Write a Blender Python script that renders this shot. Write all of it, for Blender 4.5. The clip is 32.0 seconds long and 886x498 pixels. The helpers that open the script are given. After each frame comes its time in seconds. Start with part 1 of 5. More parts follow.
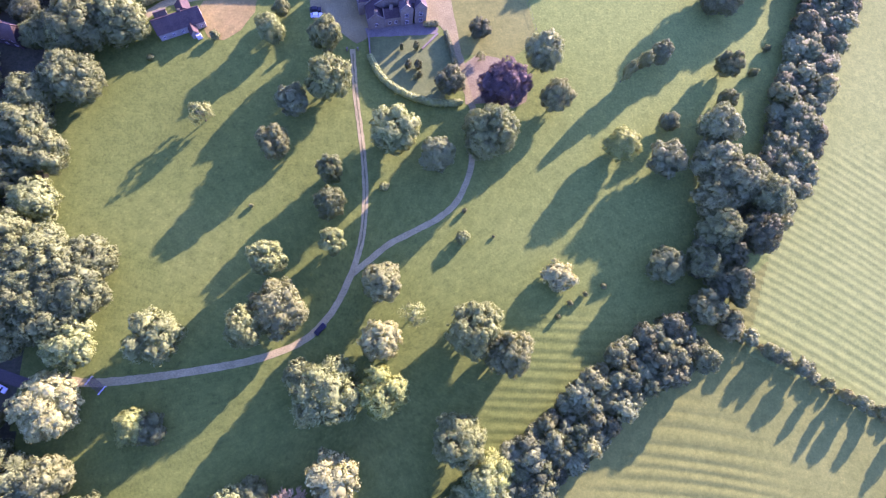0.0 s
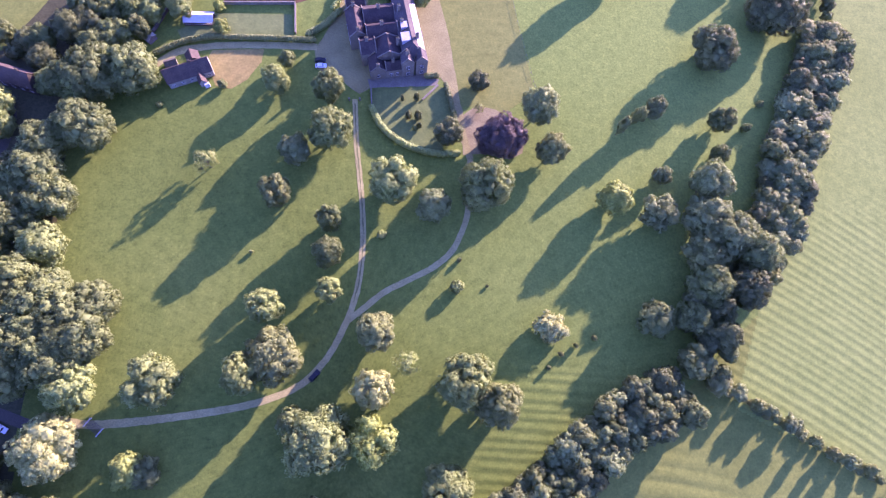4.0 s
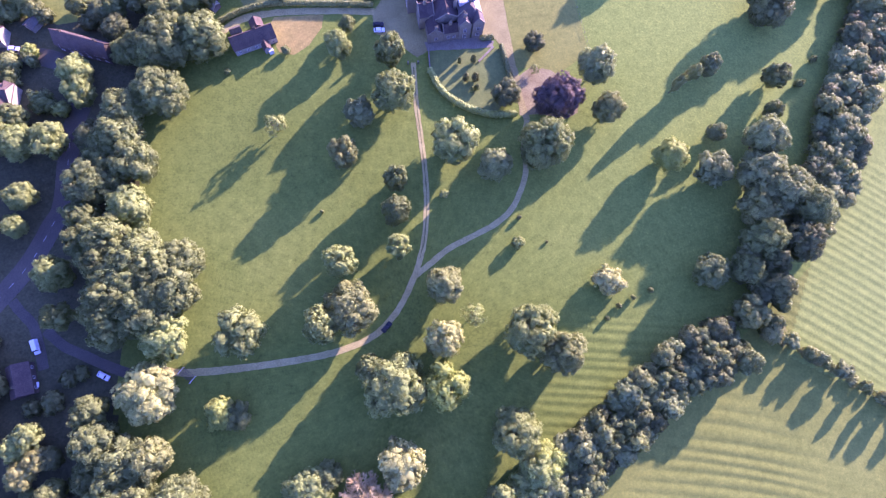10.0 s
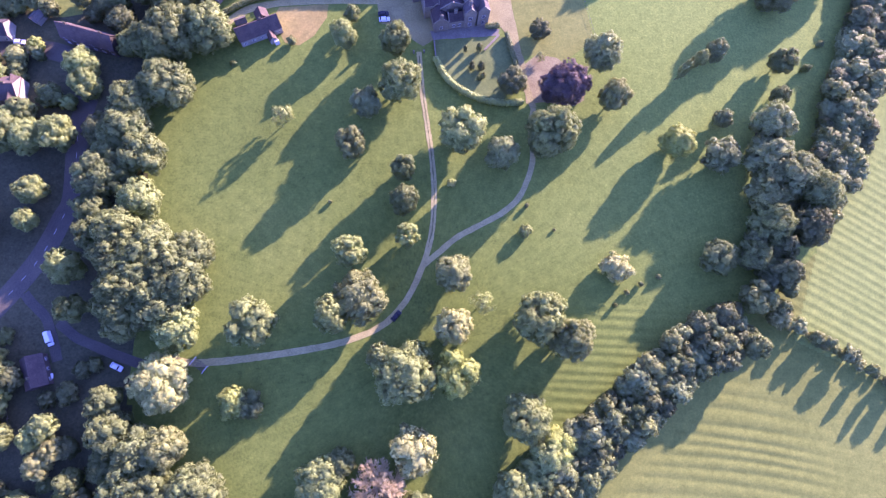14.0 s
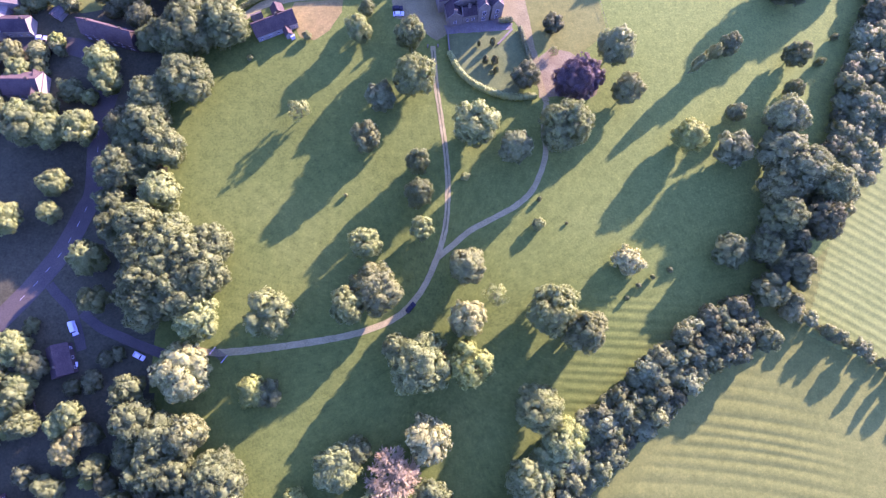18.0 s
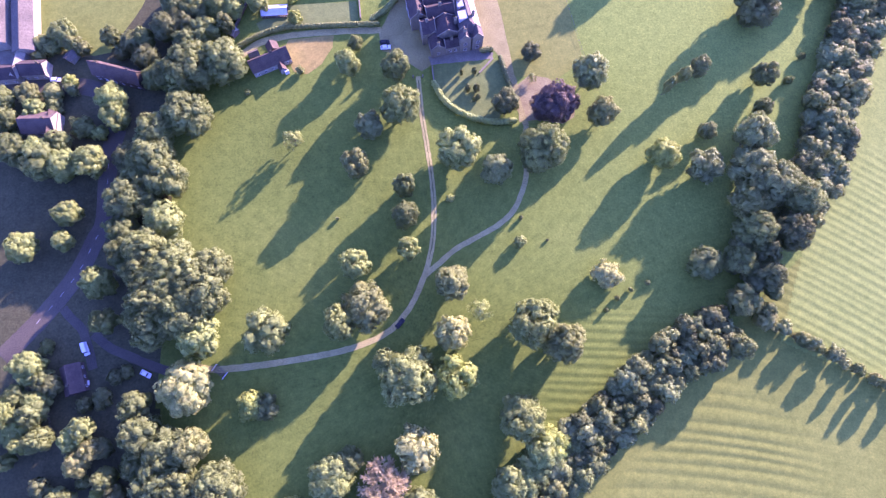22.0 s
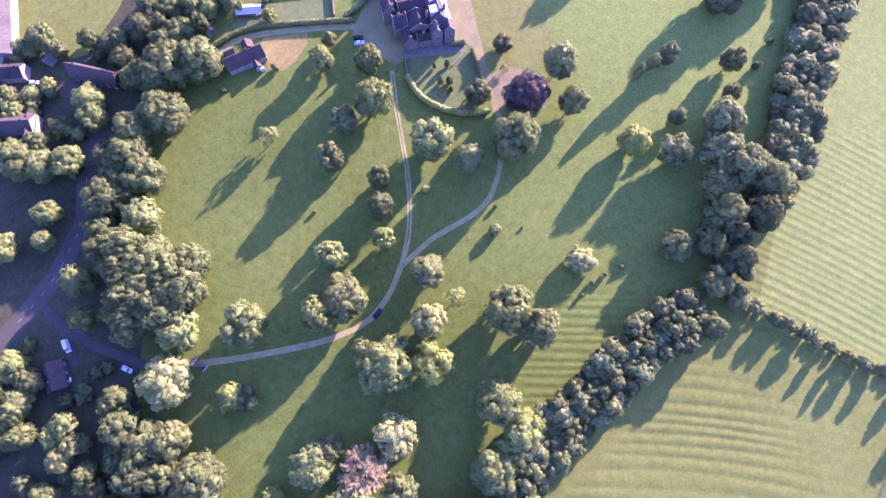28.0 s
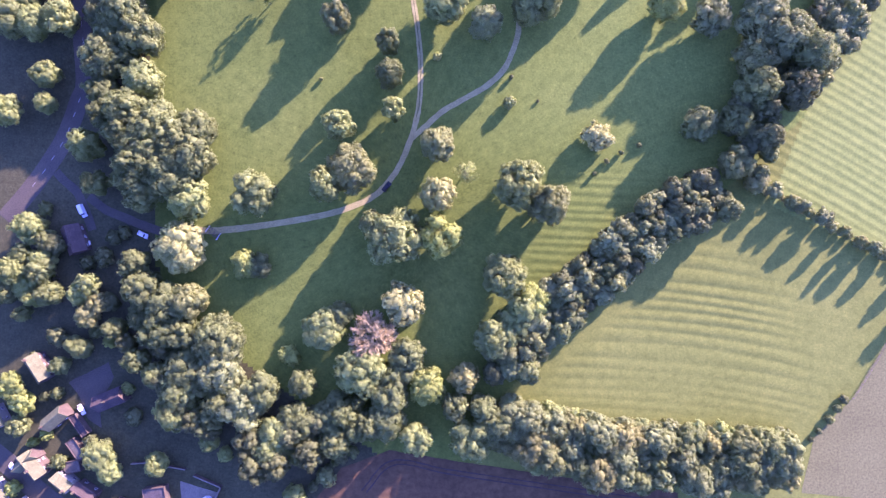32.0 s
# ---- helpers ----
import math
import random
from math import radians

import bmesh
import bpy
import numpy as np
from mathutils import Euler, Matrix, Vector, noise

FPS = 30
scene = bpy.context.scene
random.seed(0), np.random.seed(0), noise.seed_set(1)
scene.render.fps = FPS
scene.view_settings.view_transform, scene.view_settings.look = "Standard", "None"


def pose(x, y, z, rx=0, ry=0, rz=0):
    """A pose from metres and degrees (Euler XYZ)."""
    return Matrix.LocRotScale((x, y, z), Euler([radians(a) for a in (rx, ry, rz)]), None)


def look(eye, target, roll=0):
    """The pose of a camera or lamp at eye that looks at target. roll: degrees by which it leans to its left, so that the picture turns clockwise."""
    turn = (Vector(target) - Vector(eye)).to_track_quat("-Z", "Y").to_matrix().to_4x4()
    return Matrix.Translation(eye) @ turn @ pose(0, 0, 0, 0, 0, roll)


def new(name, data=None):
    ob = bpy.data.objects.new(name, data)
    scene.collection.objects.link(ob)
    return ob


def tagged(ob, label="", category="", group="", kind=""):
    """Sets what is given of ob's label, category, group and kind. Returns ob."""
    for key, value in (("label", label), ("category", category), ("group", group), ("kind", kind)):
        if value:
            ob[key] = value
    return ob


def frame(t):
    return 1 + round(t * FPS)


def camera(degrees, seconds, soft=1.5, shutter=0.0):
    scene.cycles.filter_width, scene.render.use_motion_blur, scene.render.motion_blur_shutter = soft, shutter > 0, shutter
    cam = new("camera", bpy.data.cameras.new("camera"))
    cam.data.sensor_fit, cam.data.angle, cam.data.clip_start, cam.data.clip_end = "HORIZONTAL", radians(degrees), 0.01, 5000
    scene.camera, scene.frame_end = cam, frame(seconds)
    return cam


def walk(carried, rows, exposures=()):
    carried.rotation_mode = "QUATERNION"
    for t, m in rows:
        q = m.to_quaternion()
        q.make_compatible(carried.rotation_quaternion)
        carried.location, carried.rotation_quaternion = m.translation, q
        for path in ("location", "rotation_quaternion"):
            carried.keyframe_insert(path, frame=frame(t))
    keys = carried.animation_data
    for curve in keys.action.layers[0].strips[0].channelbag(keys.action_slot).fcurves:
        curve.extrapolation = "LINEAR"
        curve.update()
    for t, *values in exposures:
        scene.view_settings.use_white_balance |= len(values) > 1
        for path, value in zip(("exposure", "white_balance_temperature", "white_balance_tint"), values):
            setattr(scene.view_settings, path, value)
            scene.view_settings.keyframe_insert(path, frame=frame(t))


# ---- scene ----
# camera: carried aloft above the park, drifting and rising, looking down
cam = camera(80.0, 32.0, soft=1.25)
PATH = [
    (0.0, 12.36, -4.96, 176.73, 13.56, -5.06, -0.11),
    (0.5, 12.32, -1.76, 177.40, 16.02, -4.98, -0.45),
    (1.0, 12.41, -0.36, 177.67, 16.84, -4.73, -0.21),
    (1.5, 12.03, 0.37, 178.14, 17.19, -4.91, -0.18),
    (2.0, 12.89, 0.75, 178.58, 18.26, -5.38, 0.21),
    (2.5, 15.36, 2.84, 178.77, 17.54, -5.24, 0.68),
    (4.5, 14.99, 5.64, 185.64, 14.05, -4.38, 1.39),
    (5.0, 12.80, 3.47, 186.40, 12.72, -3.54, 1.04),
    (5.5, 13.17, 1.55, 187.01, 11.71, -3.61, 1.17),
    (6.0, 10.27, -1.10, 189.09, 14.99, -4.41, 0.91),
    (6.5, 7.51, 1.26, 190.06, 14.87, -4.46, 2.11),
    (7.0, 9.05, 1.26, 189.93, 14.45, -4.39, 2.03),
    (7.5, 9.45, 0.71, 189.70, 13.59, -4.19, 0.74),
    (8.0, 6.69, 0.84, 189.89, 14.36, -4.23, -0.15),
    (8.5, 3.62, -0.05, 189.83, 13.96, -3.64, -0.13),
    (9.0, -0.00, 0.00, 190.00, 13.96, -3.53, -0.25),
    (9.5, -1.49, 0.26, 189.72, 12.36, -2.88, 0.34),
    (10.0, -2.64, -1.79, 189.43, 12.05, -3.20, 0.91),
    (10.5, -3.26, -0.93, 189.34, 11.10, -3.00, 1.24),
    (11.0, -3.99, -2.15, 189.60, 11.55, -3.26, 1.09),
    (11.5, -4.55, -2.71, 189.50, 11.38, -3.29, 1.15),
    (12.0, -5.81, -3.75, 189.57, 11.69, -3.15, 1.16),
    (12.5, -5.57, -4.17, 189.72, 11.34, -2.97, 1.03),
    (13.0, -5.57, -2.94, 189.67, 11.19, -3.05, 0.90),
    (13.5, -5.17, -4.17, 189.96, 11.79, -3.04, 0.42),
    (14.0, -5.20, -3.13, 189.86, 11.22, -2.96, 0.38),
    (14.5, -6.58, -3.96, 190.16, 11.05, -2.91, 0.35),
    (16.5, -5.24, -4.79, 189.76, 10.40, -2.10, -1.08),
    (17.0, -6.63, -2.34, 190.75, 11.33, -1.95, -1.83),
    (17.5, -5.57, -2.77, 191.89, 12.11, -2.86, -0.20),
    (18.0, -7.82, -3.58, 192.46, 10.40, -2.23, 0.64),
    (18.5, -8.19, -2.67, 193.72, 10.21, -1.91, 0.45),
    (19.0, -7.90, -5.69, 195.06, 11.05, -1.61, -0.10),
    (19.5, -5.30, -2.89, 196.89, 10.81, -1.54, -0.18),
    (20.0, -5.61, -5.16, 197.85, 10.93, -1.29, -0.10),
    (20.5, -4.06, -5.13, 200.01, 11.57, -1.00, -0.29),
    (21.0, -1.46, -4.97, 201.18, 11.69, -0.70, -0.77),
    (21.5, 1.47, -9.08, 202.47, 13.18, -1.08, -0.35),
    (22.0, 1.53, -4.37, 203.83, 12.05, -0.74, -0.34),
    (22.5, 5.10, -7.82, 204.54, 12.05, -0.81, -0.71),
    (23.0, 5.14, -6.49, 206.39, 14.06, -1.20, 0.55),
    (23.5, 4.35, -6.01, 207.36, 14.65, -1.43, 1.93),
    (24.0, 9.87, -9.01, 205.90, 12.99, -1.23, 0.57),
    (24.5, 10.24, -9.88, 205.46, 12.07, -1.19, -0.31),
    (25.0, 9.96, -9.91, 205.38, 13.11, -0.80, -0.75),
    (25.5, 11.27, -9.69, 205.44, 13.26, -0.71, -0.95),
    (27.5, 12.18, -11.95, 205.13, 12.72, -0.60, -1.67),
    (28.0, 10.78, -10.21, 205.38, 12.40, -0.48, -1.75),
    (28.5, 11.19, -9.64, 205.29, 12.12, -0.50, -1.60),
    (29.0, 10.79, -9.59, 205.42, 12.27, -0.49, -1.41),
    (29.5, 11.75, -10.43, 205.46, 12.73, -0.50, -1.53),
    (30.0, 10.96, -10.13, 205.28, 12.34, -0.39, -1.70),
    (30.1, 11.22, -10.84, 205.03, 11.28, -0.27, -1.58),
    (30.2, 11.78, -12.35, 204.50, 9.04, -0.03, -1.34),
    (30.3, 12.87, -15.28, 203.47, 4.68, 0.45, -0.86),
    (30.4, 13.92, -18.12, 202.47, 0.45, 0.91, -0.40),
    (30.5, 14.25, -19.01, 202.16, -0.87, 1.05, -0.25),
    (31.0, 14.13, -18.21, 202.72, -0.67, 1.01, -0.27),
    (31.5, 11.14, -16.39, 203.03, 0.39, 0.93, -0.30),
    (32.0, 12.38, -15.12, 202.61, 0.33, 0.85, -0.12),
]
walk(cam, [(t, pose(*p)) for t, *p in PATH], exposures=[(0.0, 2.38, 5020, 92), (1.0, 2.25, 5020, 92), (5.0, 2.2, 5020, 92), (12.0, 2.4, 5020, 92), (23.0, 2.44, 5020, 92), (32.0, 2.4, 5020, 92)])

# ---- sky and sun ----
SUN_EL, SUN_AZ = 15.0, 47.5   # height of the low sun, and where it stands from +x towards +y
world = bpy.data.worlds.new("sky")
scene.world = world
world.use_nodes = True
wn = world.node_tree.nodes
sky = wn.new("ShaderNodeTexSky")
sky.sky_type = 'NISHITA'
sky.sun_disc = False
sky.sun_elevation = radians(SUN_EL)
sky.sun_rotation = radians(90 - SUN_AZ)
sky.air_density, sky.dust_density, sky.ozone_density = 1.0, 0.6, 3.0
wn["Background"].inputs["Strength"].default_value = 0.135
world.node_tree.links.new(sky.outputs[0], wn["Background"].inputs["Color"])
sun = new("sun", bpy.data.lights.new("sun", 'SUN'))
sun.data.energy, sun.data.angle, sun.data.color = 5.0, radians(0.6), (0.99, 0.79, 0.35)
sun_way = Vector((math.cos(radians(SUN_AZ)) * math.cos(radians(SUN_EL)), math.sin(radians(SUN_AZ)) * math.cos(radians(SUN_EL)), math.sin(radians(SUN_EL))))
sun.matrix_world = look(sun_way * 900, (0, 0, 0))


# ---- materials ----
def mat(name, rough=0.8, spec=0.3):
    m = bpy.data.materials.new(name)
    m.use_nodes = True
    b = m.node_tree.nodes["Principled BSDF"]
    b.inputs["Roughness"].default_value = rough
    b.inputs["Specular IOR Level"].default_value = spec
    return m, m.node_tree.nodes, m.node_tree.links, b


def node(nodes, kind, **values):
    n = nodes.new(kind)
    for key, value in values.items():
        n.inputs[key.replace("_", " ")].default_value = value
    return n


def ramp(nodes, links, source, stops):
    n = nodes.new("ShaderNodeValToRGB")
    el = n.color_ramp.elements
    while len(el) < len(stops):
        el.new(0.5)
    for e, (p, c) in zip(el, stops):
        e.position, e.color = p, (*c, 1)
    links.new(source, n.inputs["Fac"])
    return n.outputs["Color"]


def mix(nodes, links, fac, a, b, way='MIX'):
    n = nodes.new("ShaderNodeMix")
    n.data_type, n.blend_type = 'RGBA', way
    for value, slot in ((fac, 0), (a, 6), (b, 7)):
        if isinstance(value, (int, float)):
            n.inputs[slot].default_value = value
        elif isinstance(value, tuple):
            n.inputs[slot].default_value = (*value, 1)
        else:
            links.new(value, n.inputs[slot])
    return n.outputs[2]


def bumped(nodes, links, shader, source, strength, distance):
    n = node(nodes, "ShaderNodeBump", Strength=strength, Distance=distance)
    links.new(source, n.inputs["Height"])
    links.new(n.outputs["Normal"], shader.inputs["Normal"])


def two_scale(name, dark, mid, light, big=0.08, small=1.2, rough=0.85, bump=0.3, deep=0.1, spec=0.25):
    """A surface that varies in broad patches and in fine grain, in metres."""
    m, n, l, b = mat(name, rough, spec)
    at = n.new("ShaderNodeTexCoord")
    broad = node(n, "ShaderNodeTexNoise", Scale=big, Detail=4.0, Roughness=0.6)
    fine = node(n, "ShaderNodeTexNoise", Scale=small, Detail=5.0, Roughness=0.7)
    for x in (broad, fine):
        l.new(at.outputs["Object"], x.inputs["Vector"])
    c1 = ramp(n, l, broad.outputs["Fac"], [(0.3, dark), (0.5, mid), (0.72, light)])
    c2 = ramp(n, l, fine.outputs["Fac"], [(0.25, (0.55, 0.55, 0.55)), (0.75, (1.4, 1.4, 1.4))])
    l.new(mix(n, l, 1.0, c1, c2, 'MULTIPLY'), b.inputs["Base Color"])
    bumped(n, l, b, fine.outputs["Fac"], bump, deep)
    return m


def leaf_mat(name, dark, light, through_light=0.27):
    m, n, l, b = mat(name, 0.65, 0.25)
    info = n.new("ShaderNodeObjectInfo")
    geo = n.new("ShaderNodeNewGeometry")
    a = ramp(n, l, geo.outputs["Random Per Island"], [(0.0, dark), (1.0, light)])
    v = node(n, "ShaderNodeHueSaturation")
    mapr = node(n, "ShaderNodeMapRange")
    mapr.inputs["To Min"].default_value, mapr.inputs["To Max"].default_value = 0.88, 1.18
    l.new(info.outputs["Random"], mapr.inputs["Value"])
    l.new(mapr.outputs[0], v.inputs["Value"])
    l.new(a, v.inputs["Color"])
    l.new(v.outputs[0], b.inputs["Base Color"])
    tr = n.new("ShaderNodeBsdfTranslucent")
    l.new(v.outputs[0], tr.inputs["Color"])
    sh = n.new("ShaderNodeMixShader")
    sh.inputs[0].default_value = through_light
    l.new(b.outputs[0], sh.inputs[1])
    l.new(tr.outputs[0], sh.inputs[2])
    l.new(sh.outputs[0], n["Material Output"].inputs["Surface"])
    return m


LEAF = {
    "green": leaf_mat("green_leaves", (0.132, 0.171, 0.0487), (0.203, 0.262, 0.0745)),
    "dark": leaf_mat("dark_leaves", (0.11, 0.137, 0.0446), (0.168, 0.209, 0.0683)),
    "light": leaf_mat("light_leaves", (0.198, 0.251, 0.0661), (0.303, 0.386, 0.102)),
    "bright": leaf_mat("bright_leaves", (0.216, 0.266, 0.052), (0.331, 0.408, 0.0797)),
    "pale": leaf_mat("pale_leaves", (0.298, 0.333, 0.101), (0.457, 0.51, 0.154)),
    "olive": leaf_mat("olive_leaves", (0.168, 0.201, 0.0596), (0.257, 0.308, 0.0909)),
    "grey": leaf_mat("grey_leaves", (0.168, 0.212, 0.071), (0.257, 0.324, 0.109)),
    "purple": leaf_mat("purple_leaves", (0.12, 0.0962, 0.0754), (0.183, 0.148, 0.115)),
    "brown": leaf_mat("brown_leaves", (0.207, 0.227, 0.066), (0.317, 0.346, 0.102)),
}
BARK = two_scale("bark", (0.06, 0.05, 0.04), (0.1, 0.085, 0.065), (0.16, 0.14, 0.11), 0.5, 6, 0.9, 0.6, 0.05)
DEAD = two_scale("bare_bark", (0.369, 0.304, 0.134), (0.451, 0.377, 0.171), (0.512, 0.449, 0.209), 0.5, 6, 0.9, 0.4, 0.05)


# ---- making things ----
def mesh_of(name, verts, faces, material):
    me = bpy.data.meshes.new(name)
    me.from_pydata([tuple(v) for v in verts], [], [tuple(f) for f in faces])
    if material:
        me.materials.append(material)
    me.update()
    return me


def part(name, bm, material, parent, label=""):
    me = bpy.data.meshes.new(name)
    bm.to_mesh(me)
    bm.free()
    if material:
        me.materials.append(material)
    ob = new(name, me)
    ob.parent = parent
    return tagged(ob, label)


def part_of(name, me, parent, label="", m=None):
    ob = new(name, me)
    ob.parent = parent
    if m is not None:
        ob.matrix_local = m
    return tagged(ob, label)


def thing(name, x, y, z=0.0, turn=0.0, label="", category="", group="", kind=""):
    ob = new(name)
    ob.empty_display_size = 0.5
    ob.matrix_world = pose(x, y, z, 0, 0, turn)
    return tagged(ob, label, category, group, kind)


def box(bm, x0, x1, y0, y1, z0, z1, m=None):
    vs = [bm.verts.new((x, y, z)) for z in (z0, z1) for x, y in ((x0, y0), (x1, y0), (x1, y1), (x0, y1))]
    for f in ((3, 2, 1, 0), (4, 5, 6, 7), (0, 1, 5, 4), (1, 2, 6, 5), (2, 3, 7, 6), (3, 0, 4, 7)):
        bm.faces.new([vs[i] for i in f])
    if m is not None:
        bmesh.ops.transform(bm, matrix=m, verts=vs)
    return vs


# ---- trees ----
def ball_of(cuts):
    bm = bmesh.new()
    bmesh.ops.create_icosphere(bm, subdivisions=cuts, radius=1)
    v, f = np.array([q.co[:] for q in bm.verts]), [[q.index for q in w.verts] for w in bm.faces]
    bm.free()
    return v, f


ICO_V, ICO_F = ball_of(3)
KNOB_V, KNOB_F = ball_of(1)
LOBE_V, LOBE_F = ball_of(2)


def tube(verts, faces, a, b, ra, rb, sides=6):
    a, b = np.array(a, float), np.array(b, float)
    d = (b - a) / max(np.linalg.norm(b - a), 1e-6)
    u = np.cross(d, (0.31, 0.87, 0.2))
    u /= np.linalg.norm(u)
    w = np.cross(d, u)
    s = len(verts)
    for c, r in ((a, ra), (b, rb)):
        for i in range(sides):
            t = 2 * math.pi * i / sides
            verts.append(c + r * (math.cos(t) * u + math.sin(t) * w))
    for i in range(sides):
        j = (i + 1) % sides
        faces.append((s + i, s + j, s + sides + j, s + sides + i))


def unit(v):
    return v / np.linalg.norm(v, axis=-1, keepdims=True)


def make_tree(seed, radius, height, clusters=200, boughs=16, size=0.07, leaves=15000, leaf=0.28, low=0.08, sparse=0.0):
    """Meshes of a tree: trunk with limbs, and a crown of leafy boughs, each set with clumps of leaves."""
    rng = np.random.default_rng(seed)
    base = low * height
    half, mid = (height - base) / 2, (height + base) / 2
    wob = rng.uniform(0.88, 1.1, 2)
    # boughs: rounded masses of uneven size over the crown, their outer sides near its outline
    i = np.arange(boughs)
    up = 0.98 - 1.85 * (i + 0.5) / boughs + rng.uniform(-0.08, 0.08, boughs)
    turn = i * 2.39996 + rng.uniform(-0.5, 0.5, boughs)
    flat = np.sqrt(np.maximum(0.02, 1 - up * up))
    way = unit(np.stack([flat * np.cos(turn), flat * np.sin(turn), up], 1))
    share = rng.uniform(0.26, 0.5, boughs) * (16 / boughs) ** 0.33
    reach = rng.uniform(0.84, 1.06, boughs)
    frame_size = np.array([radius * wob[0], radius * wob[1], half])
    heart = way * (reach - share)[:, None] * frame_size + (0, 0, mid)
    span = share[:, None] * (0.75 * radius + 0.25 * frame_size) * rng.uniform(0.85, 1.15, (boughs, 3))
    # clumps on the boughs, where no other bough swallows them
    n0 = clusters * 4
    which = rng.choice(boughs, n0, p=share ** 2 / (share ** 2).sum())
    d = unit(rng.standard_normal((n0, 3)))
    c = heart[which] + d * span[which] * rng.uniform(0.72, 1.12, n0)[:, None]
    gap = np.linalg.norm((c[:, None] - heart[None]) / span[None], axis=2)
    gap[np.arange(n0), which] = 9
    keep = np.where((gap.min(1) > 0.82) & (c[:, 2] > base * 0.8))[0][:clusters]
    c, d, which = c[keep], d[keep], which[keep]
    clusters = len(keep)
    r = size * radius * np.exp(rng.normal(0, 0.42, clusters)).clip(0.45, 2.4)
    verts, faces = [], []
    tube(verts, faces, (0, 0, -0.3), (0, 0, base * 1.1), 0.05 * radius + 0.12, 0.04 * radius + 0.08, 9)
    tube(verts, faces, (0, 0, base * 1.1), (0.1, 0.1, height * 0.8), 0.04 * radius + 0.08, 0.05, 8)
    for k in range(boughs):
        z = min(base * 0.95 + 0.35 * (heart[k][2] - base), height * 0.75)
        tube(verts, faces, (0, 0, max(z, base * 0.8)), heart[k], 0.025 * radius + 0.05, 0.05, 5)
    for k in range(0, clusters, 7):
        tube(verts, faces, heart[which[k]], c[k], 0.05, 0.02, 4)
    trunk = mesh_of("trunk", verts, faces, BARK)
    # inner masses of foliage
    V, Fc, ball = np.zeros((0, 3)), [], np.zeros((0, 3))
    if sparse < 0.5:
        core = unit(ICO_V) * (0.5 + 0.06 * rng.standard_normal(len(ICO_V)))[:, None] * frame_size + (0, 0, mid)
        masses, round_ways, s = [core], [ICO_V], len(ICO_V)
        Fc = [list(f) for f in ICO_F]
        for k in range(boughs):
            bump = 0.68 + 0.1 * rng.standard_normal(len(LOBE_V))
            masses.append(heart[k] + LOBE_V * bump[:, None] * span[k])
            round_ways.append(LOBE_V)
            Fc.extend([[s + q for q in f] for f in LOBE_F])
            s += len(LOBE_V)
        V, ball = np.concatenate(masses), np.concatenate(round_ways)
    # leaf clumps
    pick = rng.choice(clusters, leaves, p=r ** 1.8 / (r ** 1.8).sum())
    e = unit(rng.standard_normal((leaves, 3)))
    bough = d[pick]
    flip = (e * bough).sum(1) < -0.2
    e[flip] *= -1
    p = c[pick] + e * (r[pick] * rng.uniform(0.3, 1.25, leaves))[:, None] * (1.15, 1.15, 0.9)
    n = unit(0.6 * e + 0.5 * bough + 0.6 * rng.standard_normal((leaves, 3)))
    u = unit(np.cross(n, rng.standard_normal((leaves, 3))))
    w = np.cross(n, u)
    sz = leaf * rng.uniform(0.45, 1.3, leaves)[:, None]
    s0 = len(V)
    quad = np.stack([p + u * sz, p + w * sz * 0.6 + n * sz * 0.25, p - u * sz, p - w * sz * 0.6 + n * sz * 0.25], 1).reshape(-1, 3)
    V = np.concatenate([V, quad])
    Fc.extend([(s0 + 4 * k, s0 + 4 * k + 1, s0 + 4 * k + 2, s0 + 4 * k + 3) for k in range(leaves)])
    crown = mesh_of("crown", V, Fc, LEAF["green"])
    # leaves shade with the rounding of their clump and bough
    soft = unit(0.36 * e + 0.4 * bough + 0.24 * n)
    normals = unit(np.concatenate([ball, np.repeat(soft, 4, axis=0)]))
    crown.polygons.foreach_set("use_smooth", np.ones(len(crown.polygons), bool))
    crown.normals_split_custom_set_from_vertices(normals.tolist())
    return trunk, crown, radius, height


FORMS = {
    "round": [make_tree(11 + i, 7.0, 14.0, 620, (15, 20, 13, 24, 17, 28, 11)[i], 0.07, 27000, 0.25, 0.06) for i in range(7)],
    "broad": [make_tree(31 + i, 11.0, 18.0, 1300, (30, 38, 26, 44, 34)[i], 0.05, 52000, 0.28, 0.07) for i in range(5)],
    "tall": [make_tree(51 + i, 4.5, 14.0, 340, (12, 16, 10)[i], 0.09, 12500, 0.25, 0.12) for i in range(3)],
    "small": [make_tree(61 + i, 3.5, 10.0, 240, (8, 10, 12, 7, 9, 14)[i], 0.1, 8500, 0.23, 0.1) for i in range(6)],
    "bush": [make_tree(71 + i, 3.0, 4.6, 150, (9, 12, 7, 10)[i], 0.11, 4200, 0.22, 0.05) for i in range(4)],
    "loose": [make_tree(91 + i, 5.0, 11.0, 70, 12, 0.17, 2800, 0.32, 0.2, 0.6) for i in range(2)],
}
TREE_WORDS = {
    "green": "full green leafy", "dark": "dark green dense", "light": "sunlit light green", "bright": "bright yellow-green",
    "pale": "pale cream-green", "olive": "olive-green broad", "grey": "grey-green feathery", "purple": "dark purple-leaved", "brown": "brownish thinning",
}
tree_count = 0


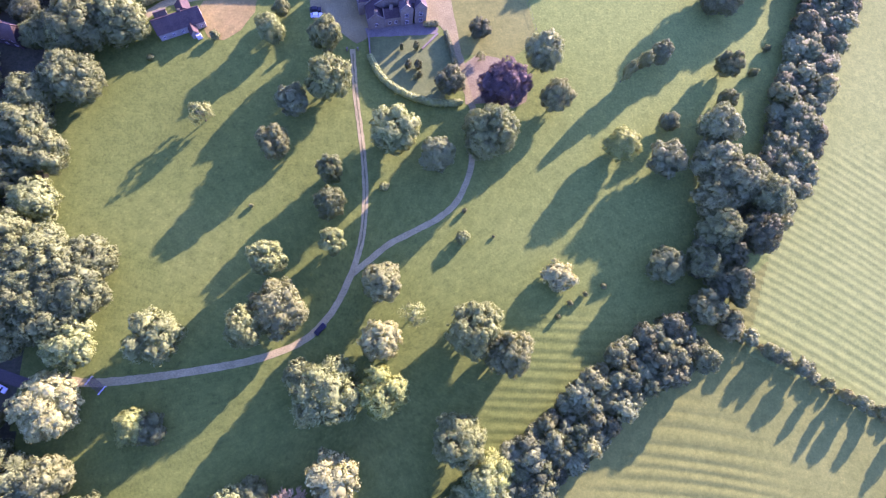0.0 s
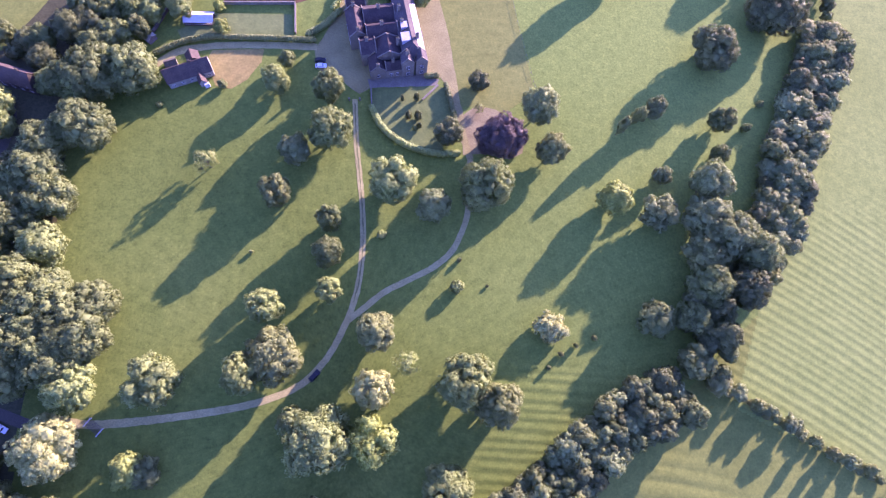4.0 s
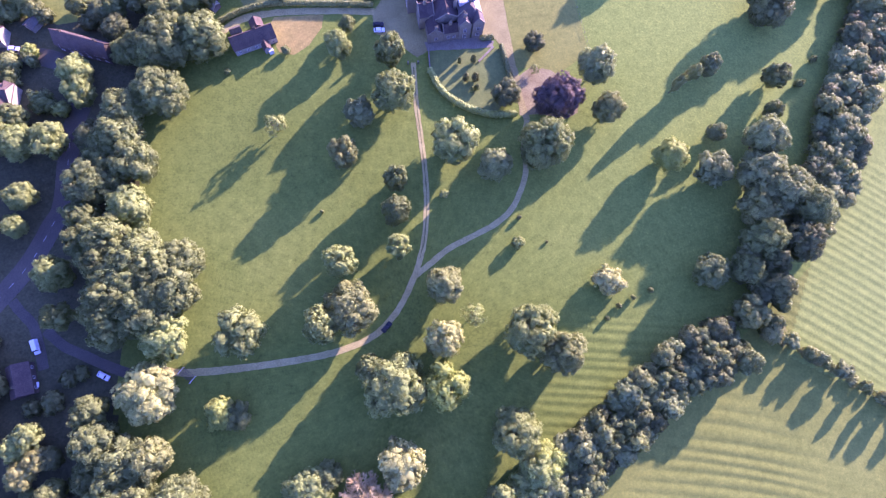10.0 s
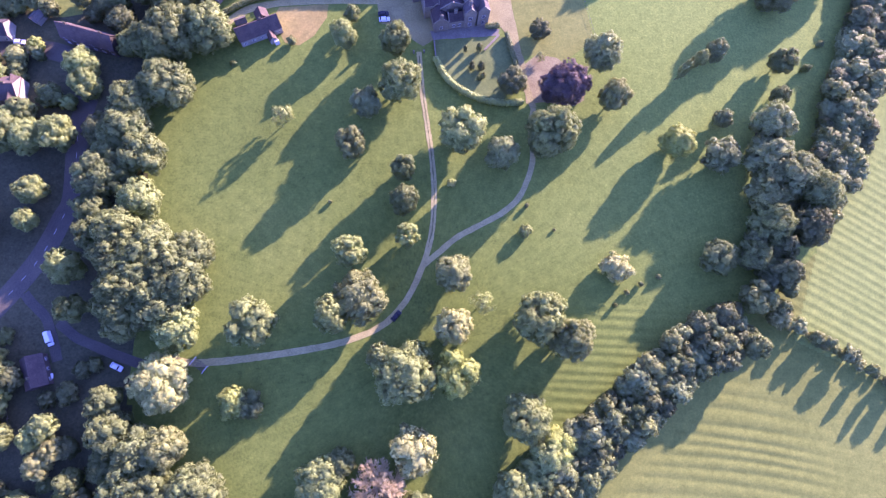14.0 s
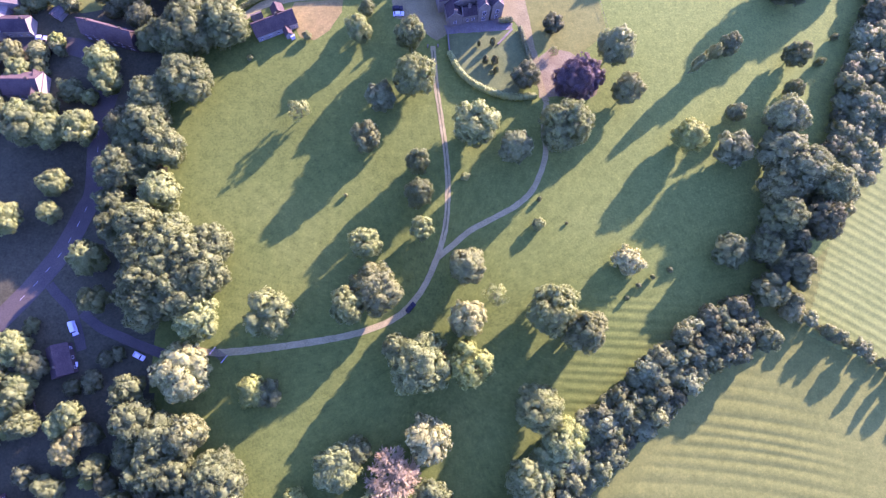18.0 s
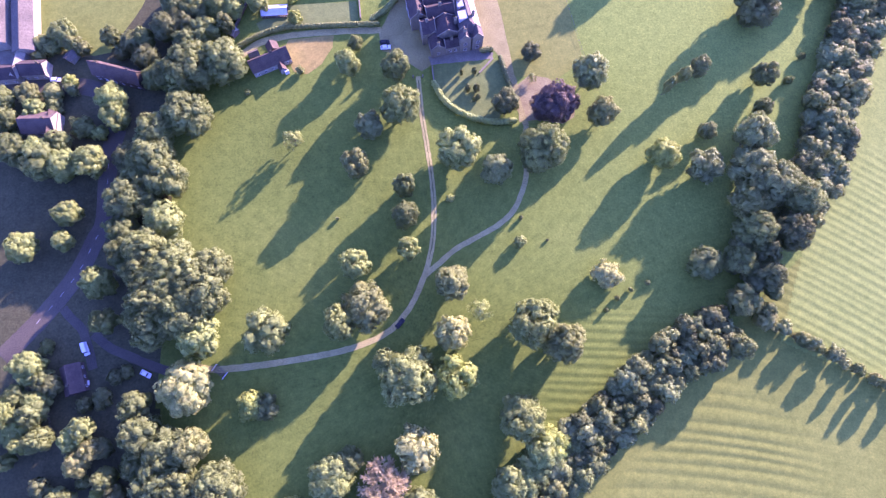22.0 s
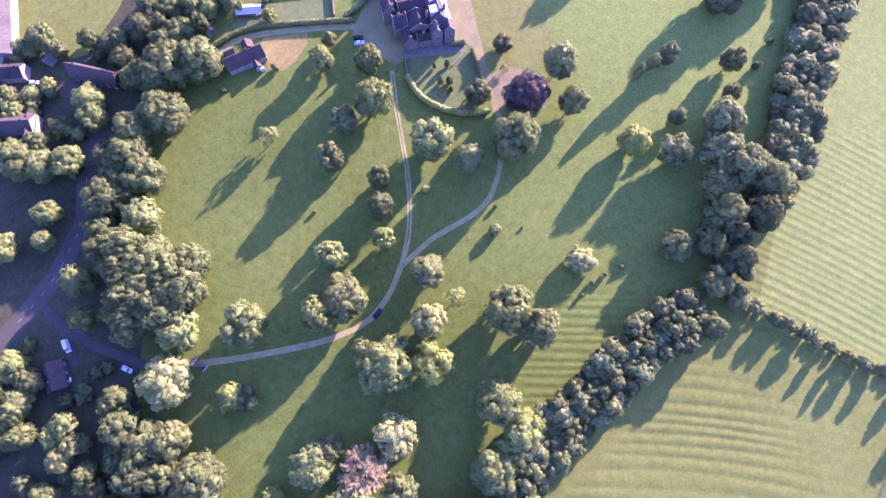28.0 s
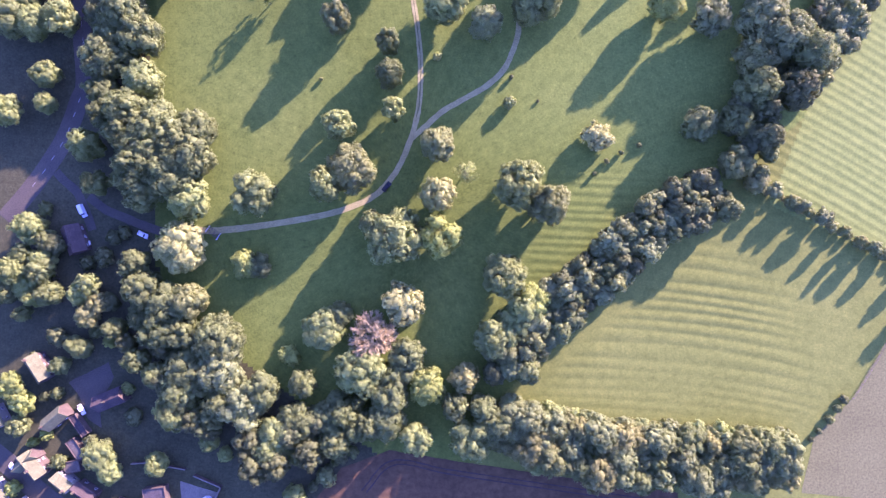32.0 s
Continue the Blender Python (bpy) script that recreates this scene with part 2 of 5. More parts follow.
def tree(form, leaf, x, y, r, h, where="standing in the park grass", group="trees in the park", category="tree"):
    global tree_count
    tree_count += 1
    trunk, crown, r0, h0 = FORMS[form][tree_count % len(FORMS[form])]
    ob = new("bush" if category == "bush" else "belt_tree" if "shelter belt" in group else "tree")
    ob.matrix_world = Matrix.LocRotScale((x, y, 0), Euler((0, 0, tree_count * 1.7)), (r / r0, r / r0, h / h0))
    tagged(ob, TREE_WORDS[leaf] + " " + category + " " + where, category, group)
    part_of("trunk", trunk, ob)
    cr = part_of("crown", crown, ob)
    cr.material_slots[0].link = 'OBJECT'
    cr.material_slots[0].material = LEAF[leaf]
    return ob


# ---- ground ----
def grass_mat(name, dark, mid, light, tuft=0.5, far=None):
    """Grazed turf: broad patches, mottling and tufts."""
    m, n, l, b = mat(name, 0.95, 0.1)
    at = n.new("ShaderNodeTexCoord")
    broad = node(n, "ShaderNodeTexNoise", Scale=0.018, Detail=5.0, Roughness=0.6)
    patch = node(n, "ShaderNodeTexNoise", Scale=0.28, Detail=5.0, Roughness=0.7)
    fine = node(n, "ShaderNodeTexNoise", Scale=1.1, Detail=5.0, Roughness=0.75)
    for x in (broad, patch, fine):
        l.new(at.outputs["Object"], x.inputs["Vector"])
    c1 = ramp(n, l, broad.outputs["Fac"], [(0.32, dark), (0.5, mid), (0.68, light)])
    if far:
        # distance haze put into the colour: the sward is painted paler towards the north-east
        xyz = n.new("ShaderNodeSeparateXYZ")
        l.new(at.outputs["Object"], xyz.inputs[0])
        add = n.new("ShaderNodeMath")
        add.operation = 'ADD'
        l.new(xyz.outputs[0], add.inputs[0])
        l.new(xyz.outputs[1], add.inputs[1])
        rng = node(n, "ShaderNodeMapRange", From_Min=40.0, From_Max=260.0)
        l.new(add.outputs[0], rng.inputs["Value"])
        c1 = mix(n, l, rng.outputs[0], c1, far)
    c2 = ramp(n, l, patch.outputs["Fac"], [(0.3, (0.8, 0.82, 0.8)), (0.5, (1.0, 1.0, 1.0)), (0.72, (1.22, 1.16, 1.14))])
    c3 = ramp(n, l, fine.outputs["Fac"], [(0.3, (1 - 0.55 * tuft, 1 - 0.5 * tuft, 1 - 0.5 * tuft)), (0.7, (1 + 0.5 * tuft, 1 + 0.45 * tuft, 1 + 0.4 * tuft))])
    # scattered tussocks, some pale and dry, some dark
    fleck = node(n, "ShaderNodeTexNoise", Scale=0.62, Detail=3.0, Roughness=0.55)
    l.new(at.outputs["Object"], fleck.inputs["Vector"])
    lo, hi = 1 - 0.3 * tuft, 1 + 0.42 * tuft
    c4 = ramp(n, l, fleck.outputs["Fac"], [(0.34, (lo, lo, lo)), (0.41, (1.0, 1.0, 1.0)), (0.6, (1.0, 1.0, 1.0)), (0.68, (hi, hi * 0.97, hi * 0.95))])
    c = mix(n, l, 1.0, mix(n, l, 1.0, c1, c2, 'MULTIPLY'), c3, 'MULTIPLY')
    l.new(mix(n, l, 1.0, c, c4, 'MULTIPLY'), b.inputs["Base Color"])
    bumped(n, l, b, fine.outputs["Fac"], 0.6 * tuft, 0.25)
    return m


# PASTURE's last colour carries painted haze; MEADOW is lifted partly for it
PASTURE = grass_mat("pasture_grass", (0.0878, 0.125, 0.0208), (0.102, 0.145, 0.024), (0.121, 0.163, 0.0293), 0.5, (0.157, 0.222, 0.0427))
MEADOW = grass_mat("meadow_grass", (0.156, 0.209, 0.0436), (0.169, 0.224, 0.0484), (0.183, 0.238, 0.0544), 0.35)
RIDGED = grass_mat("ridged_grass", (0.123, 0.152, 0.0291), (0.139, 0.171, 0.0337), (0.153, 0.186, 0.0384), 0.35)
# grass painted about half as bright, standing in for shade of the trees
SHADY = grass_mat("shade_darkened_grass", (0.0473, 0.0532, 0.0244), (0.0592, 0.0652, 0.0292), (0.0711, 0.0756, 0.0343), 0.6)
LAWN = grass_mat("dry_lawn", (0.138, 0.164, 0.036), (0.154, 0.18, 0.04), (0.163, 0.194, 0.0456), 0.35)
GARDEN = grass_mat("garden_lawn", (0.105, 0.143, 0.0389), (0.122, 0.162, 0.0478), (0.142, 0.177, 0.0597), 0.35)
PARCHED = grass_mat("parched_grass", (0.177, 0.16, 0.0452), (0.226, 0.193, 0.0565), (0.259, 0.227, 0.0678), 0.4)
EARTH = two_scale("bare_earth", (0.157, 0.135, 0.0627), (0.206, 0.186, 0.0853), (0.237, 0.222, 0.102), 0.15, 1.5, 0.95, 0.4, 0.1)
PLOUGH = two_scale("ploughed_soil", (0.0763, 0.0481, 0.0202), (0.0911, 0.0574, 0.0241), (0.106, 0.0679, 0.0279), 0.05, 0.35, 0.95, 0.12, 0.05)
STUBBLE = two_scale("stubble", (0.116, 0.123, 0.0437), (0.133, 0.141, 0.0499), (0.145, 0.156, 0.0572), 0.04, 1.2, 0.95, 0.3, 0.06)
GRAVEL = two_scale("gravel", (0.188, 0.176, 0.0645), (0.228, 0.214, 0.0796), (0.258, 0.246, 0.0925), 0.15, 2.2, 0.95, 0.4, 0.05)
TRACK = two_scale("worn_gravel_track", (0.235, 0.225, 0.0834), (0.288, 0.274, 0.103), (0.326, 0.317, 0.123), 0.2, 2.0, 0.95, 0.4, 0.05)
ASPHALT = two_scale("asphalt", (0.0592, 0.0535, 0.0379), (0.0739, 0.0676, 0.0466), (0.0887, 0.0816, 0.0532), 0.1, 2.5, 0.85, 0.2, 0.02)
PAVING = two_scale("stone_paving", (0.136, 0.124, 0.0931), (0.17, 0.159, 0.115), (0.204, 0.194, 0.141), 0.3, 2.5, 0.85, 0.2, 0.02)


def smooth(a, b, v):
    t = np.clip((v - a) / (b - a), 0, 1)
    return t * t * (3 - 2 * t)


def side(x, y, ax, ay, bx, by):
    """Distance to the left of the line from a to b."""
    d = math.hypot(bx - ax, by - ay)
    return ((bx - ax) * (y - ay) - (by - ay) * (x - ax)) / d


def relief(x, y):
    """Old plough ridges in the pastures, in metres of height."""
    # the long field under the belt: ridges run nearly along x, bowing down to the east
    south = 1 - smooth(-2, 4, side(x, y, 124.8, 6.5, 177.4, -17.3))
    east = smooth(-2, 5, side(x, y, 36.5, -74.3, 122.7, 5.4) * -1)
    wide = 1 - smooth(120, 150, x + 0.35 * (y + 40))
    a = y + 0.0013 * (x - 60) ** 2 + 0.035 * (x - 60) + 1.2 * np.sin(x * 0.03)
    u = a / 4.4 + 0.3 * np.sin(a * 0.19) + 0.08 * np.sin(x * 0.05 + a * 0.4)
    furrow = 2 * np.abs(np.sin(math.pi * u)) ** 0.6 - 1
    worn = (0.5 + 0.5 * smooth(-67, -59, y)) * (0.6 + 0.4 * np.sin(x * 0.045 + 0.8 * np.sin(y * 0.06)) * np.sin(y * 0.11 + x * 0.02))
    z = 0.2 * furrow * south * east * (0.15 + 0.85 * wide) * worn
    # the field behind the hedgerow: ridges fall away to the south-east
    north = smooth(2, 7, side(x, y, 124.8, 6.5, 177.4, -17.3)) * smooth(3, 9, x - 146 + 0.3 * (80 - y)) * (1 - smooth(60, 85, y - 0.25 * (x - 150)))
    b = y + 0.55 * (x - 150) + 0.0016 * (x - 150) ** 2
    z = z + 0.08 * np.sin(2 * math.pi * (b / 3.9 + 0.15 * np.sin(b * 0.23))) * north
    # the corner of the park inside the belt
    inner = smooth(2, 8, side(x, y, 36.5, -74.3, 122.7, 5.4)) * smooth(36, 46, x) * (1 - smooth(10, 20, y)) * smooth(-45, -38, y)
    z = z + 0.1 * np.sin(2 * math.pi * ((y + 0.05 * x) / 3.3 + 0.1 * np.sin(y * 0.5))) * inner
    return z * smooth(-82, -74, y) * (1 - smooth(0, 6, side(x, y, 149.8, -85.8, 177.1, -49.4) * -1) * (y < -20))


gx = np.concatenate([[-4000, -1500, -600], np.arange(-260, 30, 2.0), np.arange(30, 300.1, 1.0), [600, 1500, 4000]])
gy = np.concatenate([[-4000, -1500, -500], np.arange(-180, -90, 2.0), np.arange(-90, 90, 0.7), np.arange(90, 300.1, 2.0), [600, 1500, 4000]])
GX, GY = np.meshgrid(gx, gy)
GZ = relief(GX, GY) - 0.02
nx, ny = len(gx), len(gy)
me = bpy.data.meshes.new("ground")
me.vertices.add(nx * ny)
me.vertices.foreach_set("co", np.stack([GX, GY, GZ], -1).ravel())
i = (np.arange(ny - 1)[:, None] * nx + np.arange(nx - 1)).ravel()
quads = np.stack([i, i + 1, i + 1 + nx, i + nx], 1).ravel()
me.loops.add(len(quads))
me.loops.foreach_set("vertex_index", quads)
me.polygons.add(len(i))
me.polygons.foreach_set("loop_start", np.arange(len(i)) * 4)
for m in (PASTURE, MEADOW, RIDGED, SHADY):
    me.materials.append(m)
cx = (GX[:-1, :-1] + GX[1:, 1:]) / 2
cy = (GY[:-1, :-1] + GY[1:, 1:]) / 2
kind = np.zeros(cx.shape, int)
low_belt = side(cx, cy, 34.3, -67.8, 118.4, 9.7)
kind[(low_belt < 0) & (cx > 20)] = 2
up_belt = side(cx, cy, 160.5, 69.8, 199.2, 167.1)
kind[(up_belt < 0) & (side(cx, cy, 124.8, 6.5, 177.4, -17.3) > 0) & (cx > 100)] = 1
# SHADY goes where tree shade is put into the ground colour
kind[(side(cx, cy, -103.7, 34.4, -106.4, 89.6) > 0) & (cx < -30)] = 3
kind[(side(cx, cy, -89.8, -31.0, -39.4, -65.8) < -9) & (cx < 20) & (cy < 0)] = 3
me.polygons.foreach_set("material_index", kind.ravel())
me.polygons.foreach_set("use_smooth", np.ones(len(i), bool))
me.update(calc_edges=True)
tagged(new("ground", me), "grazed green pasture with old plough ridges", "ground", kind="structure")


def curve(points, step=1.5):
    """Points along a smooth line through the given ones."""
    p = [Vector((*q, 0)) for q in points]
    p = [p[0] * 2 - p[1]] + p + [p[-1] * 2 - p[-2]]
    out = []
    for k in range(1, len(p) - 2):
        n = max(2, int((p[k + 1] - p[k]).length / step))
        for j in range(n):
            t = j / n
            out.append(0.5 * ((2 * p[k]) + (p[k + 1] - p[k - 1]) * t + (2 * p[k - 1] - 5 * p[k] + 4 * p[k + 1] - p[k + 2]) * t * t + (3 * p[k] - p[k - 1] - 3 * p[k + 1] + p[k + 2]) * t ** 3))
    out.append(p[-2])
    return out


def ribbon(name, points, width, z, material, label, category, ragged=0.12, thick=0.05, parent=None):
    """A flat way along a smooth line, with slightly ragged edges."""
    line = curve(points)
    rng = random.Random(len(line) * 7 + len(label))
    bm = bmesh.new()
    rows = []
    for k, p in enumerate(line):
        d = (line[min(k + 1, len(line) - 1)] - line[max(k - 1, 0)]).normalized()
        s = Vector((-d.y, d.x, 0))
        w = width(k / (len(line) - 1)) if callable(width) else width
        a, b = p + s * (w / 2 + rng.uniform(-ragged, ragged)), p - s * (w / 2 + rng.uniform(-ragged, ragged))
        rows.append([bm.verts.new((a.x, a.y, z - thick)), bm.verts.new((a.x, a.y, z)), bm.verts.new((p.x, p.y, z + 0.02)), bm.verts.new((b.x, b.y, z)), bm.verts.new((b.x, b.y, z - thick))])
    for r, q in zip(rows, rows[1:]):
        for j in range(4):
            bm.faces.new((r[j], r[j + 1], q[j + 1], q[j]))
    bmesh.ops.recalc_face_normals(bm, faces=bm.faces)
    if parent:
        return part(name, bm, material, parent, label)
    me = bpy.data.meshes.new(name)
    bm.to_mesh(me)
    bm.free()
    me.materials.append(material)
    return tagged(new(name, me), label, category, kind="structure")


def patch(name, points, z, material, label, category="ground", thick=0.06):
    """A flat area with a slightly uneven outline."""
    bm = bmesh.new()
    rng = random.Random(len(points) * 31 + int(abs(points[0][0])))
    ring = []
    for (ax, ay), (bx, by) in zip(points, points[1:] + points[:1]):
        n = max(1, int(math.hypot(bx - ax, by - ay) / 2.5))
        for k in range(n):
            ring.append((ax + (bx - ax) * k / n + rng.uniform(-0.15, 0.15), ay + (by - ay) * k / n + rng.uniform(-0.15, 0.15)))
    top = [bm.verts.new((x, y, z)) for x, y in ring]
    low = [bm.verts.new((x, y, z - thick)) for x, y in ring]
    bm.faces.new(top)
    for k in range(len(ring)):
        j = (k + 1) % len(ring)
        bm.faces.new((top[k], low[k], low[j], top[j]))
    bmesh.ops.triangulate(bm, faces=[f for f in bm.faces if len(f.verts) > 4])
    bmesh.ops.recalc_face_normals(bm, faces=bm.faces)
    me = bpy.data.meshes.new(name)
    bm.to_mesh(me)
    bm.free()
    me.materials.append(material)
    return tagged(new(name, me), label, category, kind="structure")


# fields and lawns round the park
patch("ploughed_field", [(-39.5, -109.6), (-29.7, -97.9), (-11.2, -91.1), (12.7, -94.9), (55.8, -101.2), (98.6, -106.8), (95, -165), (-60, -165)], 0.03, PLOUGH, "bare brown ploughed field", "field")
patch("stubble_field", [(145.0, -106.6), (149.8, -85.8), (164.3, -70.8), (177.1, -49.4), (260, 20), (290, -120)], 0.03, STUBBLE, "pale harvested stubble field", "field")
patch("stubble_field_south", [(144.6, -108.7), (288, -126), (280, -165), (150, -165)], 0.03, STUBBLE, "pale stubble field beyond a grass verge", "field")
patch("east_lawn", [(25.9, 162.4), (20.5, 184.0), (53.8, 183.7), (58.5, 154.7), (65.1, 122.2), (48.3, 108.5), (41.7, 114.0), (35.4, 113.8), (34.5, 119.9), (32.2, 133.2), (30.6, 144.0)], 0.03, LAWN, "mown yellowish lawn beside the manor", "lawn")
patch("garden_lawn", [(-0.1, 119.1), (26.1, 122.0), (32.1, 121.4), (34.0, 104.4), (27.7, 94.4), (16.0, 94.4), (5.2, 101.3), (1.1, 109.5)], 0.03, GARDEN, "small formal lawn south of the manor", "lawn")
patch("bare_ground", [(35.7, 109.4), (41.7, 114.8), (49.5, 113.5), (58.0, 107.3), (61.1, 101.3), (59.6, 95.4), (54.7, 92.5), (44.8, 94.2), (36.7, 93.3)], 0.04, EARTH, "bare tan earth below the purple tree")
patch("parched_lawn", [(-61.5, 131.2), (-42.1, 133.5), (-42.5, 127.6), (-46.8, 119.7), (-52.4, 114.9), (-58.1, 115.9), (-63.2, 125.9)], 0.03, PARCHED, "parched straw-coloured lawn by the cottage", "lawn")
patch("walled_lawn", [(-75.7, 139.0), (-62.2, 148.1), (-33.0, 150.0), (-31.4, 140.4), (-54.3, 137.4), (-72.8, 133.8)], 0.03, GARDEN, "bright green lawn of the kitchen garden", "lawn")
patch("vegetable_beds", [(-63.0, 177.5), (-28.1, 181.2), (-24.9, 158.4), (-32.0, 155.5), (-59.7, 153.5)], 0.03, PLOUGH, "dark dug vegetable beds", "garden bed")
patch("paddock", [(-169.4, 130.3), (-174.0, 158.0), (-177.4, 179.4), (-124.6, 182.5), (-122.6, 154.7), (-127.6, 142.6), (-131.8, 135.1), (-136.1, 124.9), (-143.1, 123.2), (-149.6, 124.8), (-159.7, 126.5)], 0.03, RIDGED, "olive-green grass paddock behind the farm", "field")

# tractor marks, verges and worn lines in the fields
TRAM = two_scale("wheel_marks", (0.0475, 0.0342, 0.0248), (0.0551, 0.0408, 0.03), (0.0646, 0.0484, 0.0345), 0.2, 1.0, 0.95, 0.2, 0.05)
for k in (0, 1):
    ribbon("tramline", [(-22.1, -106.5), (-10.1, -95.0), (12.7, -98.6), (55.8, -104.8), (96.5, -110.7)] if k == 0 else [(-20.3, -107.3), (-9.2, -96.7), (12.7, -100.3), (55.8, -106.6), (96.5, -112.4)], 0.5, 0.04, TRAM, "dark wheel mark across the ploughed field", "track", 0.1)
# ways
ribbon("drive", [(-5.7, 114.0), (-4.1, 97.5), (-2.2, 84.6), (-0.1, 69.6), (0.9, 56.1), (0.4, 42.8), (-1.2, 34.2), (-3.6, 26.7), (-7.2, 18.3), (-12.0, 11.4), (-17.6, 6.2), (-26.6, 2.1), (-37.5, -0.9), (-57.3, -4.3), (-76.9, -6.6), (-87.7, -6.4), (-95.6, -5.5)], lambda t: 2.0 + 0.7 * t ** 2 + 2.0 * max(0, (t - 0.93) / 0.07), 0.05, TRACK, "pale gravel drive winding through the park", "drive")
ribbon("drive_verge", [(-5.5, 112.1), (-4.1, 97.5), (-2.2, 84.6), (-0.1, 69.6), (0.9, 56.1), (0.4, 42.8), (-1.0, 35.3)], 0.55, 0.06, STUBBLE, "worn grass strip between the wheel tracks", "verge", 0.15)
# dark asphalt colour here paints the tree shade over the drive's end
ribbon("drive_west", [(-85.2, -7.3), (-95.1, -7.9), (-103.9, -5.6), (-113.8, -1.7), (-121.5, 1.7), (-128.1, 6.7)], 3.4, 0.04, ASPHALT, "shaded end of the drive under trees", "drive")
ribbon("drive_fork", [(-2.6, 28.8), (2.2, 32.7), (8.9, 38.7), (17.4, 43.6), (26.1, 48.6), (32.6, 54.6), (36.5, 62.5), (38.7, 71.0), (38.0, 81.0), (39.4, 91.6)], 2.15, 0.045, TRACK, "narrow gravel fork of the drive", "drive")
ribbon("garden_path", [(39.4, 91.6), (36.8, 100.4), (35.5, 108.3), (34.5, 113.7)], 2.6, 0.055, GRAVEL, "tan gravel path beside the garden", "path")
patch("forecourt", [(-13.8, 176.8), (-14.5, 153.8), (-20.1, 140.3), (-22.9, 134.8), (-21.0, 125.9), (-14.9, 124.6), (-8.7, 119.5), (-4.2, 116.3), (1.0, 120.2), (2.7, 128.5), (-2.6, 143.9), (-4.5, 177.7)], 0.05, GRAVEL, "pale gravel forecourt of the manor", "forecourt")
patch("east_terrace", [(14.5, 183.0), (20.5, 184.0), (25.9, 162.4), (30.6, 144.0), (32.2, 133.2), (34.5, 119.9), (35.6, 113.1), (33.4, 111.7), (31.3, 119.9), (27.2, 126.2), (20.0, 127.1), (17.0, 140.8), (13.5, 160.0)], 0.055, GRAVEL, "sunlit tan gravel terrace along the manor", "terrace")
patch("south_terrace", [(-1.4, 123.1), (20.4, 127.3), (26.7, 125.1), (25.9, 122.3), (-0.1, 119.4)], 0.06, PAVING, "grey paved terrace under the south front", "terrace")
ribbon("back_lane", [(-21.9, 135.9), (-39.1, 135.3), (-53.9, 134.1), (-64.2, 132.5), (-74.1, 129.4), (-82.2, 122.5)], 3.0, 0.05, TRACK, "gravel lane from the forecourt to the cottage", "lane")
ribbon("road", [(-204.4, 110.4), (-185.1, 109.7), (-161.0, 109.8), (-142.7, 108.5), (-131.1, 101.8), (-129.1, 91.3), (-131.1, 77.1), (-129.5, 52.0), (-132.1, 43.3), (-136.8, 30.6), (-143.7, 19.2), (-151.3, 9.0), (-160.8, -1.9)], 7.4, 0.04, ASPHALT, "grey two-lane village road", "road", 0.06)
ribbon("west_lane", [(-140.8, 16.4), (-137.3, 12.7), (-132.5, 8.3), (-129.9, 2.8), (-128.2, -1.6), (-126.5, -6.4)], 3.4, 0.05, ASPHALT, "short asphalt lane off the road", "lane")
patch("village_yard", [(-135.8, -65.3), (-120.1, -57.5), (-118.0, -63.1), (-123.7, -74.1), (-122.7, -82.9), (-128.2, -79.6), (-131.4, -70.8)], 0.05, ASPHALT, "asphalt yard between village houses", "yard")
ribbon("village_street", [(-172.0, -87.4), (-158.7, -97.4), (-147.6, -107.4), (-136.6, -115.8), (-118.9, -129.5)], 8.5, 0.05, ASPHALT, "grey village street", "street", 0.05)
patch("paved_yard", [(-92.3, -103.2), (-77.5, -107.6), (-82.0, -115.6), (-86.5, -120.5), (-96.5, -120.5), (-91.5, -111.6)], 0.06, PAVING, "pale paved yard behind houses", "yard")
patch("farm_yard", [(-195.4, 131.8), (-177.1, 132.8), (-170.7, 112.1), (-190.2, 111.1)], 0.05, PAVING, "concrete yard of the farm sheds", "yard")


# broken white line along the road
dash_line = curve([(-131.1, 77.1), (-129.5, 52.0), (-132.1, 43.3), (-136.8, 30.6), (-143.7, 19.2), (-151.3, 9.0)], 1.0)
road = bpy.data.objects["road"]
LINE = two_scale("road_paint", (0.3, 0.3, 0.29), (0.36, 0.36, 0.35), (0.42, 0.42, 0.4), 0.4, 4.0, 0.7, 0.1, 0.01)
for k in range(2, len(dash_line) - 4, 6):
    a, b = dash_line[k], dash_line[k + 2]
    bm = bmesh.new()
    box(bm, 0, (b - a).length, -0.07, 0.07, 0.06, 0.075, Matrix.Translation((a.x, a.y, 0)) @ pose(0, 0, 0, 0, 0, math.degrees(math.atan2(b.y - a.y, b.x - a.x))))
    part("dash", bm, LINE, road)

# ---- trees one by one ----
tree("round", "green", -14.3, 113.1, 5.7, 17)
tree("round", "light", -12.4, 95.7, 7.3, 19)
tree("round", "grey", -25.1, 89.1, 5.8, 11)
tree("round", "olive", -29.8, 71.5, 5.3, 15)
tree("round", "green", -10.7, 62.6, 4.5, 16)
tree("round", "green", -9.8, 50.6, 5.3, 17)
tree("round", "light", -8.5, 37.6, 4.5, 16)
tree("round", "light", -28.3, 30.9, 5.7, 20)
tree("round", "olive", -24.4, 15.9, 8.6, 17)
tree("round", "light", -33.2, 10.1, 6.5, 19)
tree("round", "light", -60.9, 6.3, 8.2, 16)
tree("round", "light", 10.5, 78.1, 9.0, 16)
tree("round", "grey", 25.6, 68.9, 6.1, 17)
tree("broad", "green", 43.4, 76.3, 10.0, 24)
tree("broad", "purple", 49.5, 97.3, 8.8, 17)
tree("round", "grey", 64.8, 111.0, 6.8, 18)
tree("round", "olive", 69.1, 93.8, 6.0, 15)
tree("round", "dark", 30.1, 99.9, 5.4, 9)
